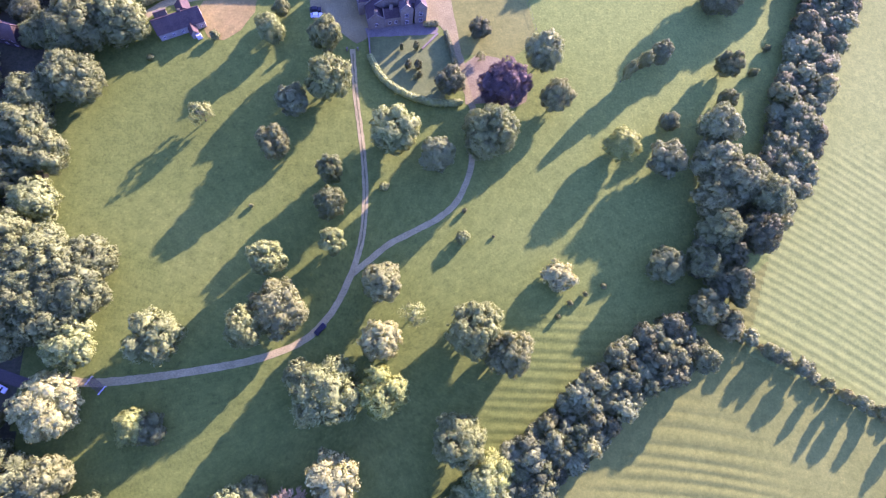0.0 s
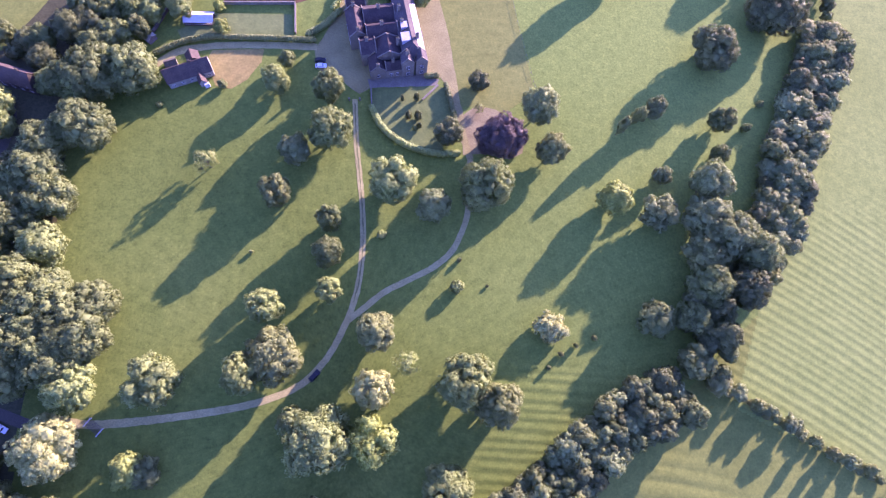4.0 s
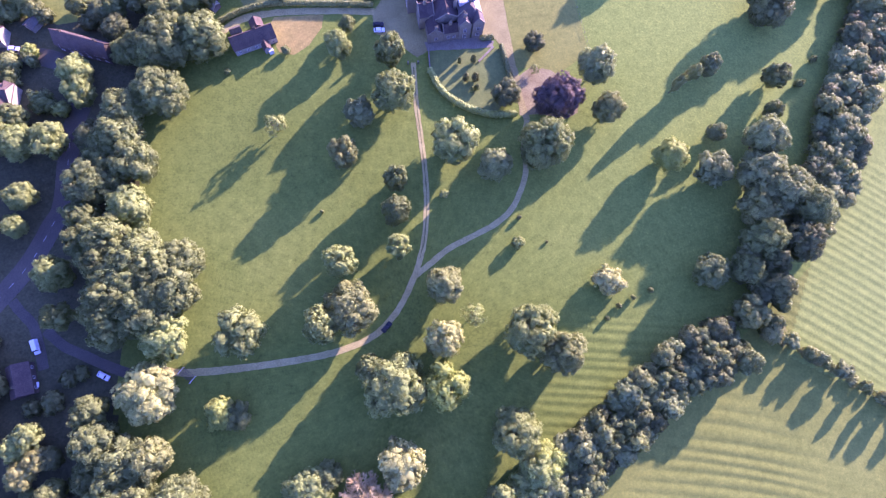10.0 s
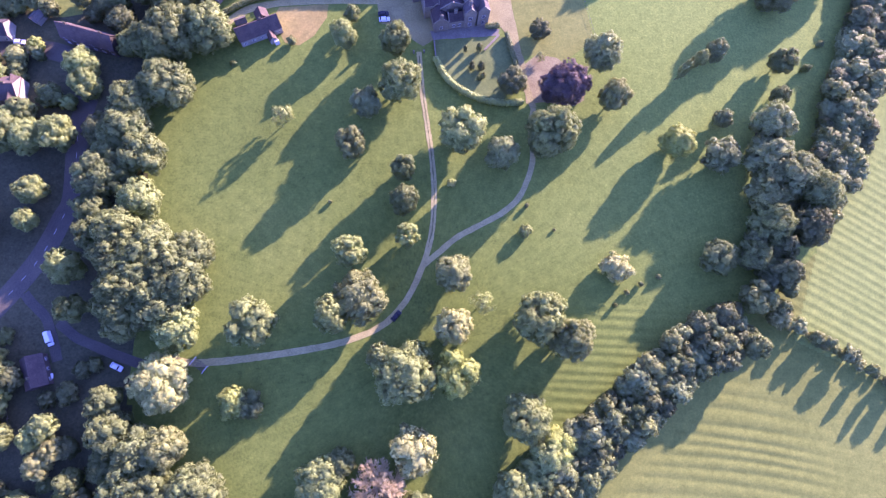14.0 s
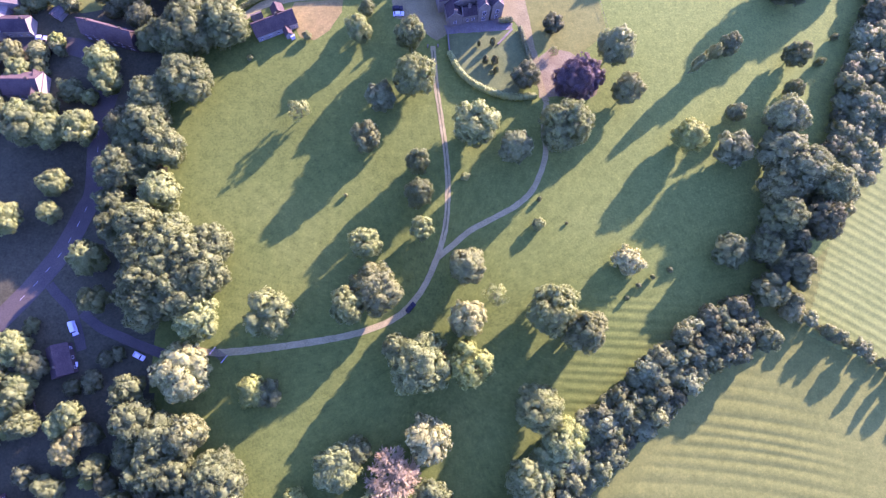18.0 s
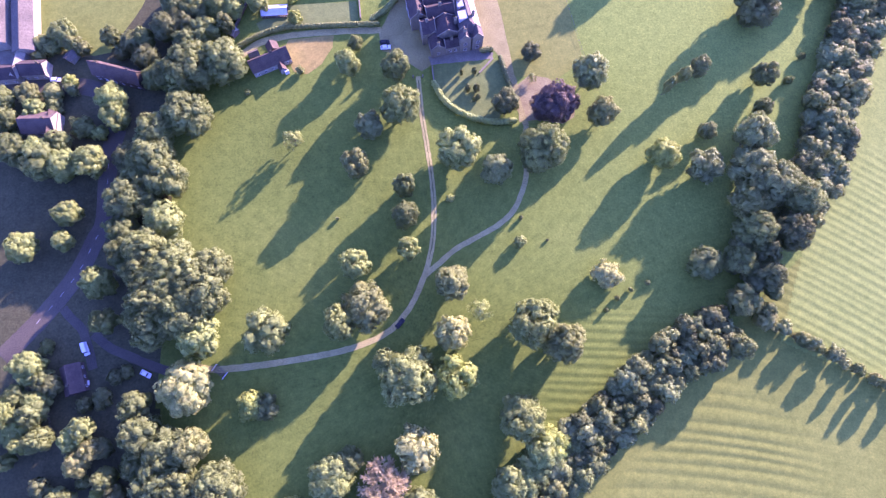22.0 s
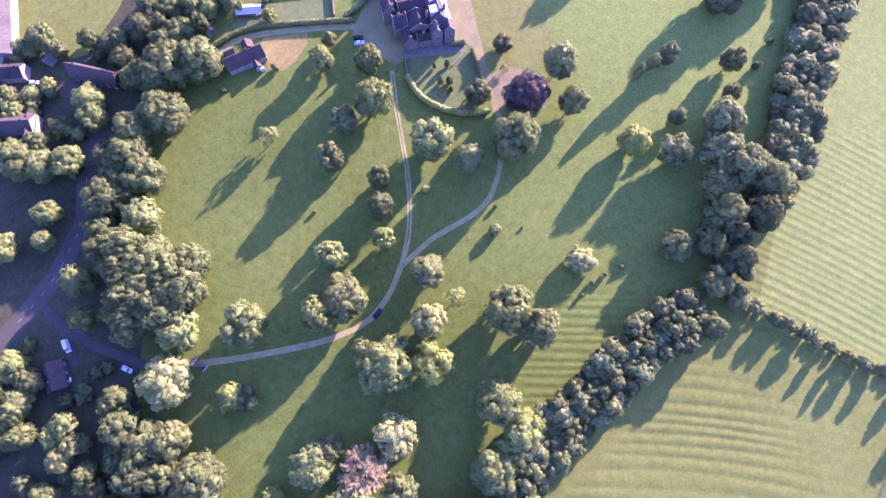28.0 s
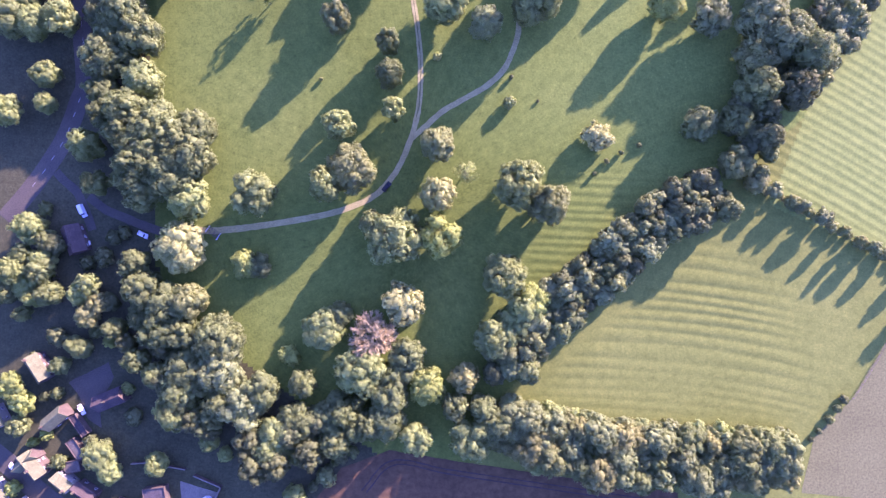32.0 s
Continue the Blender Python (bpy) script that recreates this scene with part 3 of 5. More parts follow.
tree("round", "dark", 42.1, 123.5, 4.4, 7)
tree("round", "bright", 92.8, 75.9, 6.6, 13)
tree("round", "grey", 108.5, 70.8, 7.2, 14)
tree("round", "grey", 128.4, 83.1, 7.8, 18, "in the wooded fringe", "trees of the wooded fringe")
tree("round", "grey", 125.7, 69.7, 8.5, 18, "in the wooded fringe", "trees of the wooded fringe")
tree("round", "grey", 112.5, 87.2, 3.7, 9)
tree("round", "green", 138.1, 111.8, 4.9, 12, "in the wooded fringe", "trees of the wooded fringe")
tree("round", "green", 136.9, 97.7, 3.8, 9, "in the wooded fringe", "trees of the wooded fringe")
tree("round", "olive", 7.7, 24.1, 6.9, 17)
tree("loose", "light", 18.1, 14.6, 3.7, 10)
tree("round", "pale", 7.1, 6.2, 6.5, 17)
tree("round", "light", -8.3, -9.7, 10.0, 19)
tree("round", "green", -15.9, -4.8, 5.4, 14)
tree("round", "bright", 8.2, -8.9, 7.7, 18)
tree("broad", "light", 37.0, 9.4, 9.3, 21)
tree("broad", "olive", 48.1, 2.2, 7.9, 20)
tree("bush", "pale", 67.8, 28.6, 5.4, 6, "growing in the grass", "low bushes", "bush")
tree("bush", "light", 34.8, 41.5, 2.5, 4, "growing in the grass", "low bushes", "bush")
tree("broad", "pale", -88.6, -13.4, 9.9, 13, "in the wooded fringe", "trees of the wooded fringe")
tree("round", "bright", -65.4, -19.7, 5.4, 8)
tree("round", "green", -60.3, -19.8, 4.8, 7)
tree("loose", "light", -55.5, 82.6, 3.7, 10.5)
tree("tall", "pale", -5.4, -33.7, 7.7, 15)
tree("round", "light", -36.0, -44.0, 7.8, 12)
tree("round", "green", -30.9, -38.8, 4.2, 10)
tree("round", "light", -34.7, 116.6, 4.8, 12)
tree("round", "green", -32.1, 127.3, 3.3, 7)
tree("broad", "green", -105.4, 36.2, 8.6, 21, "in the wooded fringe", "trees of the wooded fringe")
tree("broad", "green", -94.9, 30.3, 10.1, 21, "in the wooded fringe", "trees of the wooded fringe")
tree("broad", "green", -84.2, 22.6, 10.5, 19, "in the wooded fringe", "trees of the wooded fringe")
tree("broad", "green", -101.1, 18.1, 9.2, 21, "in the wooded fringe", "trees of the wooded fringe")
tree("broad", "green", -90.0, 12.9, 9.2, 18, "in the wooded fringe", "trees of the wooded fringe")
tree("round", "light", -84.9, 5.1, 7.3, 15, "in the wooded fringe", "trees of the wooded fringe")
tree("round", "green", -101.9, 8.0, 8.1, 16, "in the wooded fringe", "trees of the wooded fringe")
tree("round", "green", -115.4, 36.6, 5.9, 14, "in the wooded fringe", "trees of the wooded fringe")
tree("round", "green", -81.5, 31.0, 7.1, 15, "in the wooded fringe", "trees of the wooded fringe")
tree("round", "light", -124.6, 25.4, 6.3, 13, "in the wooded fringe", "trees of the wooded fringe")
tree("round", "green", -119.3, 10.9, 5.0, 15, "in the wooded fringe", "trees of the wooded fringe")
tree("round", "green", -108.8, 85.4, 7.5, 15, "in the wooded fringe", "trees of the wooded fringe")
tree("broad", "green", -97.0, 92.2, 10.0, 16, "in the wooded fringe", "trees of the wooded fringe")
tree("round", "green", -109.4, 75.2, 8.6, 16, "in the wooded fringe", "trees of the wooded fringe")
tree("round", "green", -102.1, 65.5, 7.7, 15, "in the wooded fringe", "trees of the wooded fringe")
tree("round", "green", -117.6, 57.0, 8.1, 15, "in the wooded fringe", "trees of the wooded fringe")
tree("round", "light", -102.2, 49.2, 8.0, 14, "in the wooded fringe", "trees of the wooded fringe")
tree("broad", "green", -97.7, 112.5, 10.6, 17, "in the wooded fringe", "trees of the wooded fringe")
tree("broad", "green", -84.4, 115.3, 9.4, 17, "in the wooded fringe", "trees of the wooded fringe")
tree("round", "light", -101.8, 107.6, 6.4, 14, "in the wooded fringe", "trees of the wooded fringe")
tree("round", "light", -129.0, 100.4, 6.3, 12, "in the wooded fringe", "trees of the wooded fringe")
tree("round", "light", -126.7, 92.3, 5.5, 11, "in the wooded fringe", "trees of the wooded fringe")
tree("round", "green", -153.2, 72.6, 7.3, 13, "in the wooded fringe", "trees of the wooded fringe")
tree("round", "light", -144.5, 72.0, 6.6, 12, "in the wooded fringe", "trees of the wooded fringe")
tree("round", "light", -133.6, 73.1, 6.8, 13, "in the wooded fringe", "trees of the wooded fringe")
tree("round", "light", -140.1, 52.0, 5.2, 11, "in the wooded fringe", "trees of the wooded fringe")
tree("round", "light", -141.4, 41.8, 4.0, 9, "in the wooded fringe", "trees of the wooded fringe")
tree("round", "light", -155.2, 39.0, 5.9, 12, "in the wooded fringe", "trees of the wooded fringe")
tree("round", "light", -160.9, 96.0, 4.6, 8, "in the wooded fringe", "trees of the wooded fringe")
tree("bush", "green", -154.2, 98.3, 3.8, 5, "growing in the grass", "low bushes", "bush")
tree("bush", "bright", -149.5, 109.7, 3.2, 5, "growing in the grass", "low bushes", "bush")
tree("round", "green", -105.4, -19.1, 5.6, 13, "in the wooded fringe", "trees of the wooded fringe")
tree("round", "green", -102.6, -28.9, 7.1, 14, "in the wooded fringe", "trees of the wooded fringe")
tree("round", "green", -93.7, -34.2, 7.8, 14, "in the wooded fringe", "trees of the wooded fringe")
tree("round", "olive", -84.7, -33.3, 6.7, 14, "in the wooded fringe", "trees of the wooded fringe")
tree("round", "green", -96.7, -44.7, 7.0, 14, "in the wooded fringe", "trees of the wooded fringe")
tree("round", "green", -86.8, -45.2, 6.6, 14, "in the wooded fringe", "trees of the wooded fringe")
tree("broad", "green", -75.2, -46.3, 8.1, 15, "in the wooded fringe", "trees of the wooded fringe")
tree("round", "light", -146.0, -5.1, 5.7, 12, "in the wooded fringe", "trees of the wooded fringe")
tree("round", "green", -140.5, -10.3, 3.8, 9, "in the wooded fringe", "trees of the wooded fringe")
tree("round", "green", -141.7, -21.3, 4.9, 12, "in the wooded fringe", "trees of the wooded fringe")
tree("round", "green", -138.5, -30.6, 4.8, 12, "in the wooded fringe", "trees of the wooded fringe")
tree("tall", "light", -124.1, -27.0, 4.5, 11, "in the wooded fringe", "trees of the wooded fringe")
tree("round", "brown", -120.6, -33.9, 4.1, 9, "in the wooded fringe", "trees of the wooded fringe")
tree("round", "green", -130.9, -50.0, 3.7, 7, "in the wooded fringe", "trees of the wooded fringe")
tree("bush", "bright", -114.3, -44.0, 2.8, 5, "growing in the grass", "low bushes", "bush")
tree("bush", "green", -123.6, -45.4, 2.6, 4, "growing in the grass", "low bushes", "bush")
tree("round", "green", -106.7, 110.9, 6.4, 14, "in the wooded fringe", "trees of the wooded fringe")
tree("round", "green", -112.4, 57.5, 6.1, 13, "in the wooded fringe", "trees of the wooded fringe")
tree("round", "green", -114.6, 68.2, 6.6, 13, "in the wooded fringe", "trees of the wooded fringe")
tree("broad", "light", 32.0, -23.7, 8.7, 18)
tree("round", "light", 39.8, -36.4, 7.6, 13)
tree("round", "light", 28.7, -47.2, 7.9, 13)
tree("round", "green", 104.1, 32.3, 6.6, 12)
tree("round", "green", 117.6, 32.9, 5.8, 14, "in the wooded fringe", "trees of the wooded fringe")
tree("round", "dark", 127.6, 26.8, 5.8, 15, "in the wooded fringe", "trees of the wooded fringe")
tree("round", "olive", 117.5, 18.0, 6.1, 12, "in the wooded fringe", "trees of the wooded fringe")
tree("broad", "grey", 133.4, 62.8, 9.3, 19, "in the wooded fringe", "trees of the wooded fringe")
tree("round", "green", 142.8, 56.6, 8.4, 18, "in the wooded fringe", "trees of the wooded fringe")
tree("round", "olive", 123.7, 56.3, 8.4, 16.5, "in the wooded fringe", "trees of the wooded fringe")
tree("broad", "green", 124.2, 44.3, 8.3, 17.5, "in the wooded fringe", "trees of the wooded fringe")
tree("round", "dark", 137.7, 43.8, 7.5, 18, "in the wooded fringe", "trees of the wooded fringe")
tree("round", "dark", 127.5, 36.2, 5.8, 14, "in the wooded fringe", "trees of the wooded fringe")
tree("broad", "dark", 137.6, 142.6, 10.0, 17)
tree("bush", "green", 151.0, 111.2, 1.8, 4, "growing in the grass", "low bushes", "bush")
tree("bush", "green", 158.8, 122.8, 1.4, 3, "growing in the grass", "low bushes", "bush")
tree("broad", "light", -20.5, -59.1, 9.6, 15, "in the wooded fringe", "trees of the wooded fringe")
tree("round", "green", -3.8, -53.3, 7.1, 12, "in the wooded fringe", "trees of the wooded fringe")
tree("round", "bright", 3.4, -64.9, 6.7, 12, "in the wooded fringe", "trees of the wooded fringe")
tree("round", "brown", 17.2, -61.9, 5.7, 11, "in the wooded fringe", "trees of the wooded fringe")
tree("round", "green", -7.0, -60.7, 6.3, 12, "in the wooded fringe", "trees of the wooded fringe")
tree("round", "light", -0.6, -84.7, 6.3, 11, "in the wooded fringe", "trees of the wooded fringe")
tree("round", "green", -12.3, -77.6, 7.6, 12, "in the wooded fringe", "trees of the wooded fringe")
tree("round", "green", -22.9, -78.8, 5.9, 11, "in the wooded fringe", "trees of the wooded fringe")
tree("round", "green", -10.2, -68.9, 7.1, 13, "in the wooded fringe", "trees of the wooded fringe")
tree("round", "green", -30.3, -73.5, 6.3, 11, "in the wooded fringe", "trees of the wooded fringe")
tree("round", "dark", -37.7, -77.8, 6.3, 11, "in the wooded fringe", "trees of the wooded fringe")
tree("bush", "green", -29.8, -89.7, 4.3, 5, "growing in the grass", "low bushes", "bush")
tree("bush", "green", -35.4, -100.6, 3.9, 4, "growing in the grass", "low bushes", "bush")
tree("bush", "light", -47.1, -107.9, 4.7, 5, "growing in the grass", "low bushes", "bush")
tree("round", "green", -43.1, -63.9, 5.5, 11, "in the wooded fringe", "trees of the wooded fringe")
tree("round", "light", -52.2, -83.0, 7.2, 12, "in the wooded fringe", "trees of the wooded fringe")
tree("round", "green", -46.2, -76.7, 5.9, 11, "in the wooded fringe", "trees of the wooded fringe")
tree("round", "light", -54.8, -88.3, 7.2, 12, "in the wooded fringe", "trees of the wooded fringe")
tree("round", "grey", -64.8, -73.0, 8.4, 14, "in the wooded fringe", "trees of the wooded fringe")
tree("round", "green", -58.7, -66.7, 7.6, 13, "in the wooded fringe", "trees of the wooded fringe")
tree("broad", "green", -73.9, -47.5, 9.6, 15, "in the wooded fringe", "trees of the wooded fringe")
tree("broad", "grey", -72.9, -58.0, 9.2, 15, "in the wooded fringe", "trees of the wooded fringe")
tree("round", "green", -85.9, -58.1, 7.6, 14, "in the wooded fringe", "trees of the wooded fringe")
tree("round", "green", -88.1, -66.5, 7.6, 14, "in the wooded fringe", "trees of the wooded fringe")
tree("round", "light", -90.9, -74.2, 7.2, 13, "in the wooded fringe", "trees of the wooded fringe")
tree("round", "green", -79.0, -77.6, 6.3, 12, "in the wooded fringe", "trees of the wooded fringe")
tree("round", "light", -78.7, -86.6, 3.8, 8, "in the wooded fringe", "trees of the wooded fringe")
tree("round", "green", -98.5, -60.7, 5.1, 11, "in the wooded fringe", "trees of the wooded fringe")
tree("bush", "light", -73.7, -92.1, 3.0, 4, "growing in the grass", "low bushes", "bush")
tree("round", "light", -120.5, -92.1, 6.0, 9, "in the wooded fringe", "trees of the wooded fringe")
tree("round", "light", -117.0, -97.7, 4.7, 8, "in the wooded fringe", "trees of the wooded fringe")
tree("round", "light", -99.0, -95.1, 4.7, 8, "in the wooded fringe", "trees of the wooded fringe")
tree("bush", "light", -111.4, -67.2, 2.4, 4, "growing in the grass", "low bushes", "bush")
tree("bush", "bright", -117.2, -48.6, 3.0, 5, "growing in the grass", "low bushes", "bush")
tree("round", "green", -127.4, -51.4, 4.3, 8, "in the wooded fringe", "trees of the wooded fringe")
tree("round", "green", -136.1, -58.0, 3.9, 7, "in the wooded fringe", "trees of the wooded fringe")
tree("round", "light", -128.1, -31.0, 4.3, 9, "in the wooded fringe", "trees of the wooded fringe")
tree("round", "brown", -124.9, -38.5, 4.7, 9, "in the wooded fringe", "trees of the wooded fringe")
tree("tall", "bright", -153.8, -65.1, 5.1, 10, "in the wooded fringe", "trees of the wooded fringe")
tree("tall", "bright", -149.9, -71.7, 4.7, 9, "in the wooded fringe", "trees of the wooded fringe")
tree("round", "green", -151.9, -80.6, 4.3, 8, "in the wooded fringe", "trees of the wooded fringe")
tree("bush", "bright", -142.7, -84.5, 2.6, 4, "growing in the grass", "low bushes", "bush")
tree("bush", "bright", -48.6, -54.7, 4.3, 6, "growing in the grass", "low bushes", "bush")
tree("round", "light", -35.5, -43.8, 7.6, 11, "in the wooded fringe", "trees of the wooded fringe")
tree("round", "green", -29.2, -38.7, 4.7, 10, "in the wooded fringe", "trees of the wooded fringe")
tree("round", "green", 31.8, -79.5, 8.4, 13, "in the wooded fringe", "trees of the wooded fringe")
tree("round", "light", 19.4, -84.1, 8.0, 12, "in the wooded fringe", "trees of the wooded fringe")
tree("round", "green", 13.9, -72.4, 5.5, 11, "in the wooded fringe", "trees of the wooded fringe")
tree("round", "green", 24.4, -73.3, 5.5, 12, "in the wooded fringe", "trees of the wooded fringe")
tree("round", "grey", 37.0, -77.6, 7.1, 12, "in the wooded fringe", "trees of the wooded fringe")
tree("broad", "brown", 42.3, -85.9, 8.3, 13, "in the wooded fringe", "trees of the wooded fringe")
tree("round", "green", 34.0, -56.6, 5.0, 11, "in the wooded fringe", "trees of the wooded fringe")
tree("round", "light", 27.7, -48.1, 6.7, 12, "in the wooded fringe", "trees of the wooded fringe")
tree("round", "light", 34.0, -42.9, 6.7, 12, "in the wooded fringe", "trees of the wooded fringe")
tree("round", "bright", 42.4, -33.5, 7.1, 12, "in the wooded fringe", "trees of the wooded fringe")
tree("round", "dark", 28.8, -60.0, 5.1, 10, "in the wooded fringe", "trees of the wooded fringe")
tree("round", "light", 44.6, -92.8, 5.5, 10, "in the wooded fringe", "trees of the wooded fringe")
tree("bush", "dark", 18.0, 115.5, 1.3, 4, "growing in the grass", "low bushes", "bush")
tree("bush", "dark", 15.2, 107.5, 1.5, 4, "growing in the grass", "low bushes", "bush")
tree("bush", "dark", 18.9, 107.5, 1.5, 4, "growing in the grass", "low bushes", "bush")
tree("bush", "dark", 19.4, 103.6, 1.1, 3.5, "growing in the grass", "low bushes", "bush")
tree("bush", "olive", 17.6, 102.8, 0.9, 2.5, "growing in the grass", "low bushes", "bush")
tree("bush", "dark", 12.6, 114.8, 0.9, 3.5, "growing in the grass", "low bushes", "bush")
tree("bush", "bright", -58.3, 140.2, 3.0, 5, "growing in the grass", "low bushes", "bush")
tree("round", "green", -120.0, 128.9, 4.5, 9, "in the wooded fringe", "trees of the wooded fringe")
tree("bush", "bright", -60.8, 149.7, 2.2, 4, "growing in the grass", "low bushes", "bush")
tree("loose", "olive", 42.4, 112.2, 1.7, 4)
tree("bush", "olive", -55.2, 116.0, 1.7, 3, "growing in the grass", "low bushes", "bush")
tree("bush", "green", -76.8, 106.0, 1.2, 2, "growing in the grass", "low bushes", "bush")
tree("tall", "olive", 97.0, 105.5, 2.1, 15)
tree("tall", "olive", 103.8, 110.6, 2.6, 14)
tree("round", "grey", 111.6, 115.1, 4.0, 12)
tree("broad", "green", 187.5, 195.2, 11.2, 19, "in the wooded fringe", "trees of the wooded fringe")
tree("broad", "dark", 166.4, 163.0, 11.9, 17, "in the wooded fringe", "trees of the wooded fringe")
tree("broad", "green", 164.6, 200.7, 9.0, 16)
tree("round", "green", 93.0, 176.4, 5.7, 16)
tree("round", "green", 102.2, 183.3, 5.7, 16)
tree("bush", "olive", -163.5, 127.8, 3.9, 5, "growing in the grass", "low bushes", "bush")
tree("bush", "green", -159.5, 125.2, 3.7, 5, "growing in the grass", "low bushes", "bush")
tree("round", "green", -154.8, 131.5, 5.4, 8, "in the wooded fringe", "trees of the wooded fringe")
tree("round", "olive", -150.0, 127.1, 3.9, 7, "in the wooded fringe", "trees of the wooded fringe")
tree("bush", "olive", -164.6, 122.0, 2.9, 4, "growing in the grass", "low bushes", "bush")
tree("round", "green", -134.4, 129.7, 4.4, 8, "in the wooded fringe", "trees of the wooded fringe")
tree("round", "dark", -125.5, 127.4, 4.9, 8, "in the wooded fringe", "trees of the wooded fringe")
tree("bush", "dark", -130.1, 123.3, 3.4, 5, "growing in the grass", "low bushes", "bush")
tree("round", "dark", -117.5, 119.3, 5.3, 10, "in the wooded fringe", "trees of the wooded fringe")
tree("round", "green", -113.5, 110.0, 4.8, 10, "in the wooded fringe", "trees of the wooded fringe")
tree("round", "green", -174.3, 100.8, 5.2, 9, "in the wooded fringe", "trees of the wooded fringe")
tree("round", "olive", -164.6, 102.9, 4.7, 8, "in the wooded fringe", "trees of the wooded fringe")
tree("bush", "olive", -155.3, 104.9, 4.3, 6, "growing in the grass", "low bushes", "bush")
tree("bush", "grey", -148.3, 106.1, 2.9, 5, "growing in the grass", "low bushes", "bush")
tree("bush", "green", -141.4, 89.0, 4.7, 6, "growing in the grass", "low bushes", "bush")
tree("bush", "light", -134.4, 87.1, 3.3, 5, "growing in the grass", "low bushes", "bush")
tree("round", "green", -166.4, 79.2, 6.4, 10, "in the wooded fringe", "trees of the wooded fringe")
tree("round", "light", -156.0, 78.4, 6.0, 10, "in the wooded fringe", "trees of the wooded fringe")
tree("round", "green", -149.1, 81.5, 5.1, 9, "in the wooded fringe", "trees of the wooded fringe")
tree("round", "green", -171.7, 91.6, 5.6, 10, "in the wooded fringe", "trees of the wooded fringe")
tree("bush", "dark", -146.7, 125.3, 3.4, 5, "growing in the grass", "low bushes", "bush")
tree("bush", "bright", -148.2, -87.9, 2.2, 3, "growing in the grass", "low bushes", "bush")
tree("bush", "green", -137.6, -95.2, 3.0, 5, "growing in the grass", "low bushes", "bush")
tree("bush", "bright", -155.4, -105.1, 3.1, 5, "growing in the grass", "low bushes", "bush")
tree("bush", "green", -138.7, -69.0, 2.6, 4, "growing in the grass", "low bushes", "bush")
tree("bush", "dark", -143.6, -70.3, 2.2, 3, "growing in the grass", "low bushes", "bush")
tree("bush", "dark", -125.7, -87.7, 2.6, 4, "growing in the grass", "low bushes", "bush")
tree("bush", "dark", -109.1, -77.8, 3.5, 4, "growing in the grass", "low bushes", "bush")
tree("round", "dark", -138.0, -12.3, 4.7, 9, "in the wooded fringe", "trees of the wooded fringe")
tree("bush", "green", -143.1, 1.7, 3.0, 4, "growing in the grass", "low bushes", "bush")
tree("bush", "dark", -119.9, -16.8, 3.5, 5, "growing in the grass", "low bushes", "bush")
tree("bush", "dark", -116.9, -9.3, 3.0, 4, "growing in the grass", "low bushes", "bush")
tree("bush", "dark", -126.9, -19.0, 3.0, 4, "growing in the grass", "low bushes", "bush")
tree("bush", "dark", -112.5, -7.2, 2.6, 4, "growing in the grass", "low bushes", "bush")
tree("bush", "dark", -138.0, -47.1, 3.5, 5, "growing in the grass", "low bushes", "bush")
tree("round", "dark", -117.0, -33.9, 3.9, 8, "in the wooded fringe", "trees of the wooded fringe")
tree("bush", "dark", -147.3, -55.9, 3.0, 4, "growing in the grass", "low bushes", "bush")
tree("bush", "olive", 77.1, 22.6, 1.0, 2.5, "growing in the grass", "low bushes", "bush")
tree("bush", "olive", 71.7, 19.4, 1.0, 2.2, "growing in the grass", "low bushes", "bush")
tree("bush", "olive", 67.2, 14.7, 0.8, 2, "growing in the grass", "low bushes", "bush")
tree("bush", "olive", 84.0, 25.3, 1.1, 2.2, "growing in the grass", "low bushes", "bush")
tree("bush", "olive", -37.4, 51.6, 0.8, 1.5, "growing in the grass", "low bushes", "bush")
tree("bush", "dark", 45.8, 42.6, 0.6, 1, "growing in the grass", "low bushes", "bush")
tree("bush", "dark", 35.6, 51.6, 0.9, 2, "growing in the grass", "low bushes", "bush")
tree("bush", "light", -87.3, 37.6, 1.2, 2, "growing in the grass", "low bushes", "bush")
tree("bush", "olive", -84.8, 38.7, 1.0, 2, "growing in the grass", "low bushes", "bush")
tree("bush", "light", 7.3, 59.9, 1.7, 2, "growing in the grass", "low bushes", "bush")
tree("tall", "brown", 126.6, 10.5, 4.2, 8.5, "in the thin hedgerow", "slim trees of the thin hedgerow")
tree("tall", "grey", 133.2, 7.9, 3.0, 7.5, "in the thin hedgerow", "slim trees of the thin hedgerow")
tree("tall", "olive", 139.8, 3.7, 2.5, 7.5, "in the thin hedgerow", "slim trees of the thin hedgerow")
tree("tall", "grey", 143.8, 2.0, 2.1, 7, "in the thin hedgerow", "slim trees of the thin hedgerow")
tree("tall", "grey", 151.0, -2.3, 3.2, 8.5, "in the thin hedgerow", "slim trees of the thin hedgerow")
tree("tall", "olive", 158.6, -7.4, 1.7, 8, "in the thin hedgerow", "slim trees of the thin hedgerow")
tree("tall", "brown", 164.4, -11.2, 1.7, 8, "in the thin hedgerow", "slim trees of the thin hedgerow")
tree("tall", "grey", 169.3, -13.8, 2.5, 8.5, "in the thin hedgerow", "slim trees of the thin hedgerow")
tree("tall", "olive", 176.8, -16.5, 2.1, 8, "in the thin hedgerow", "slim trees of the thin hedgerow")
tree("tall", "grey", 187.0, -21.8, 2.5, 8, "in the thin hedgerow", "slim trees of the thin hedgerow")
tree("broad", "green", -97.8, 24.1, 9.5, 21, "in the wooded fringe", "trees of the wooded fringe")
tree("broad", "green", -105.5, 30.2, 8.5, 20, "in the wooded fringe", "trees of the wooded fringe")
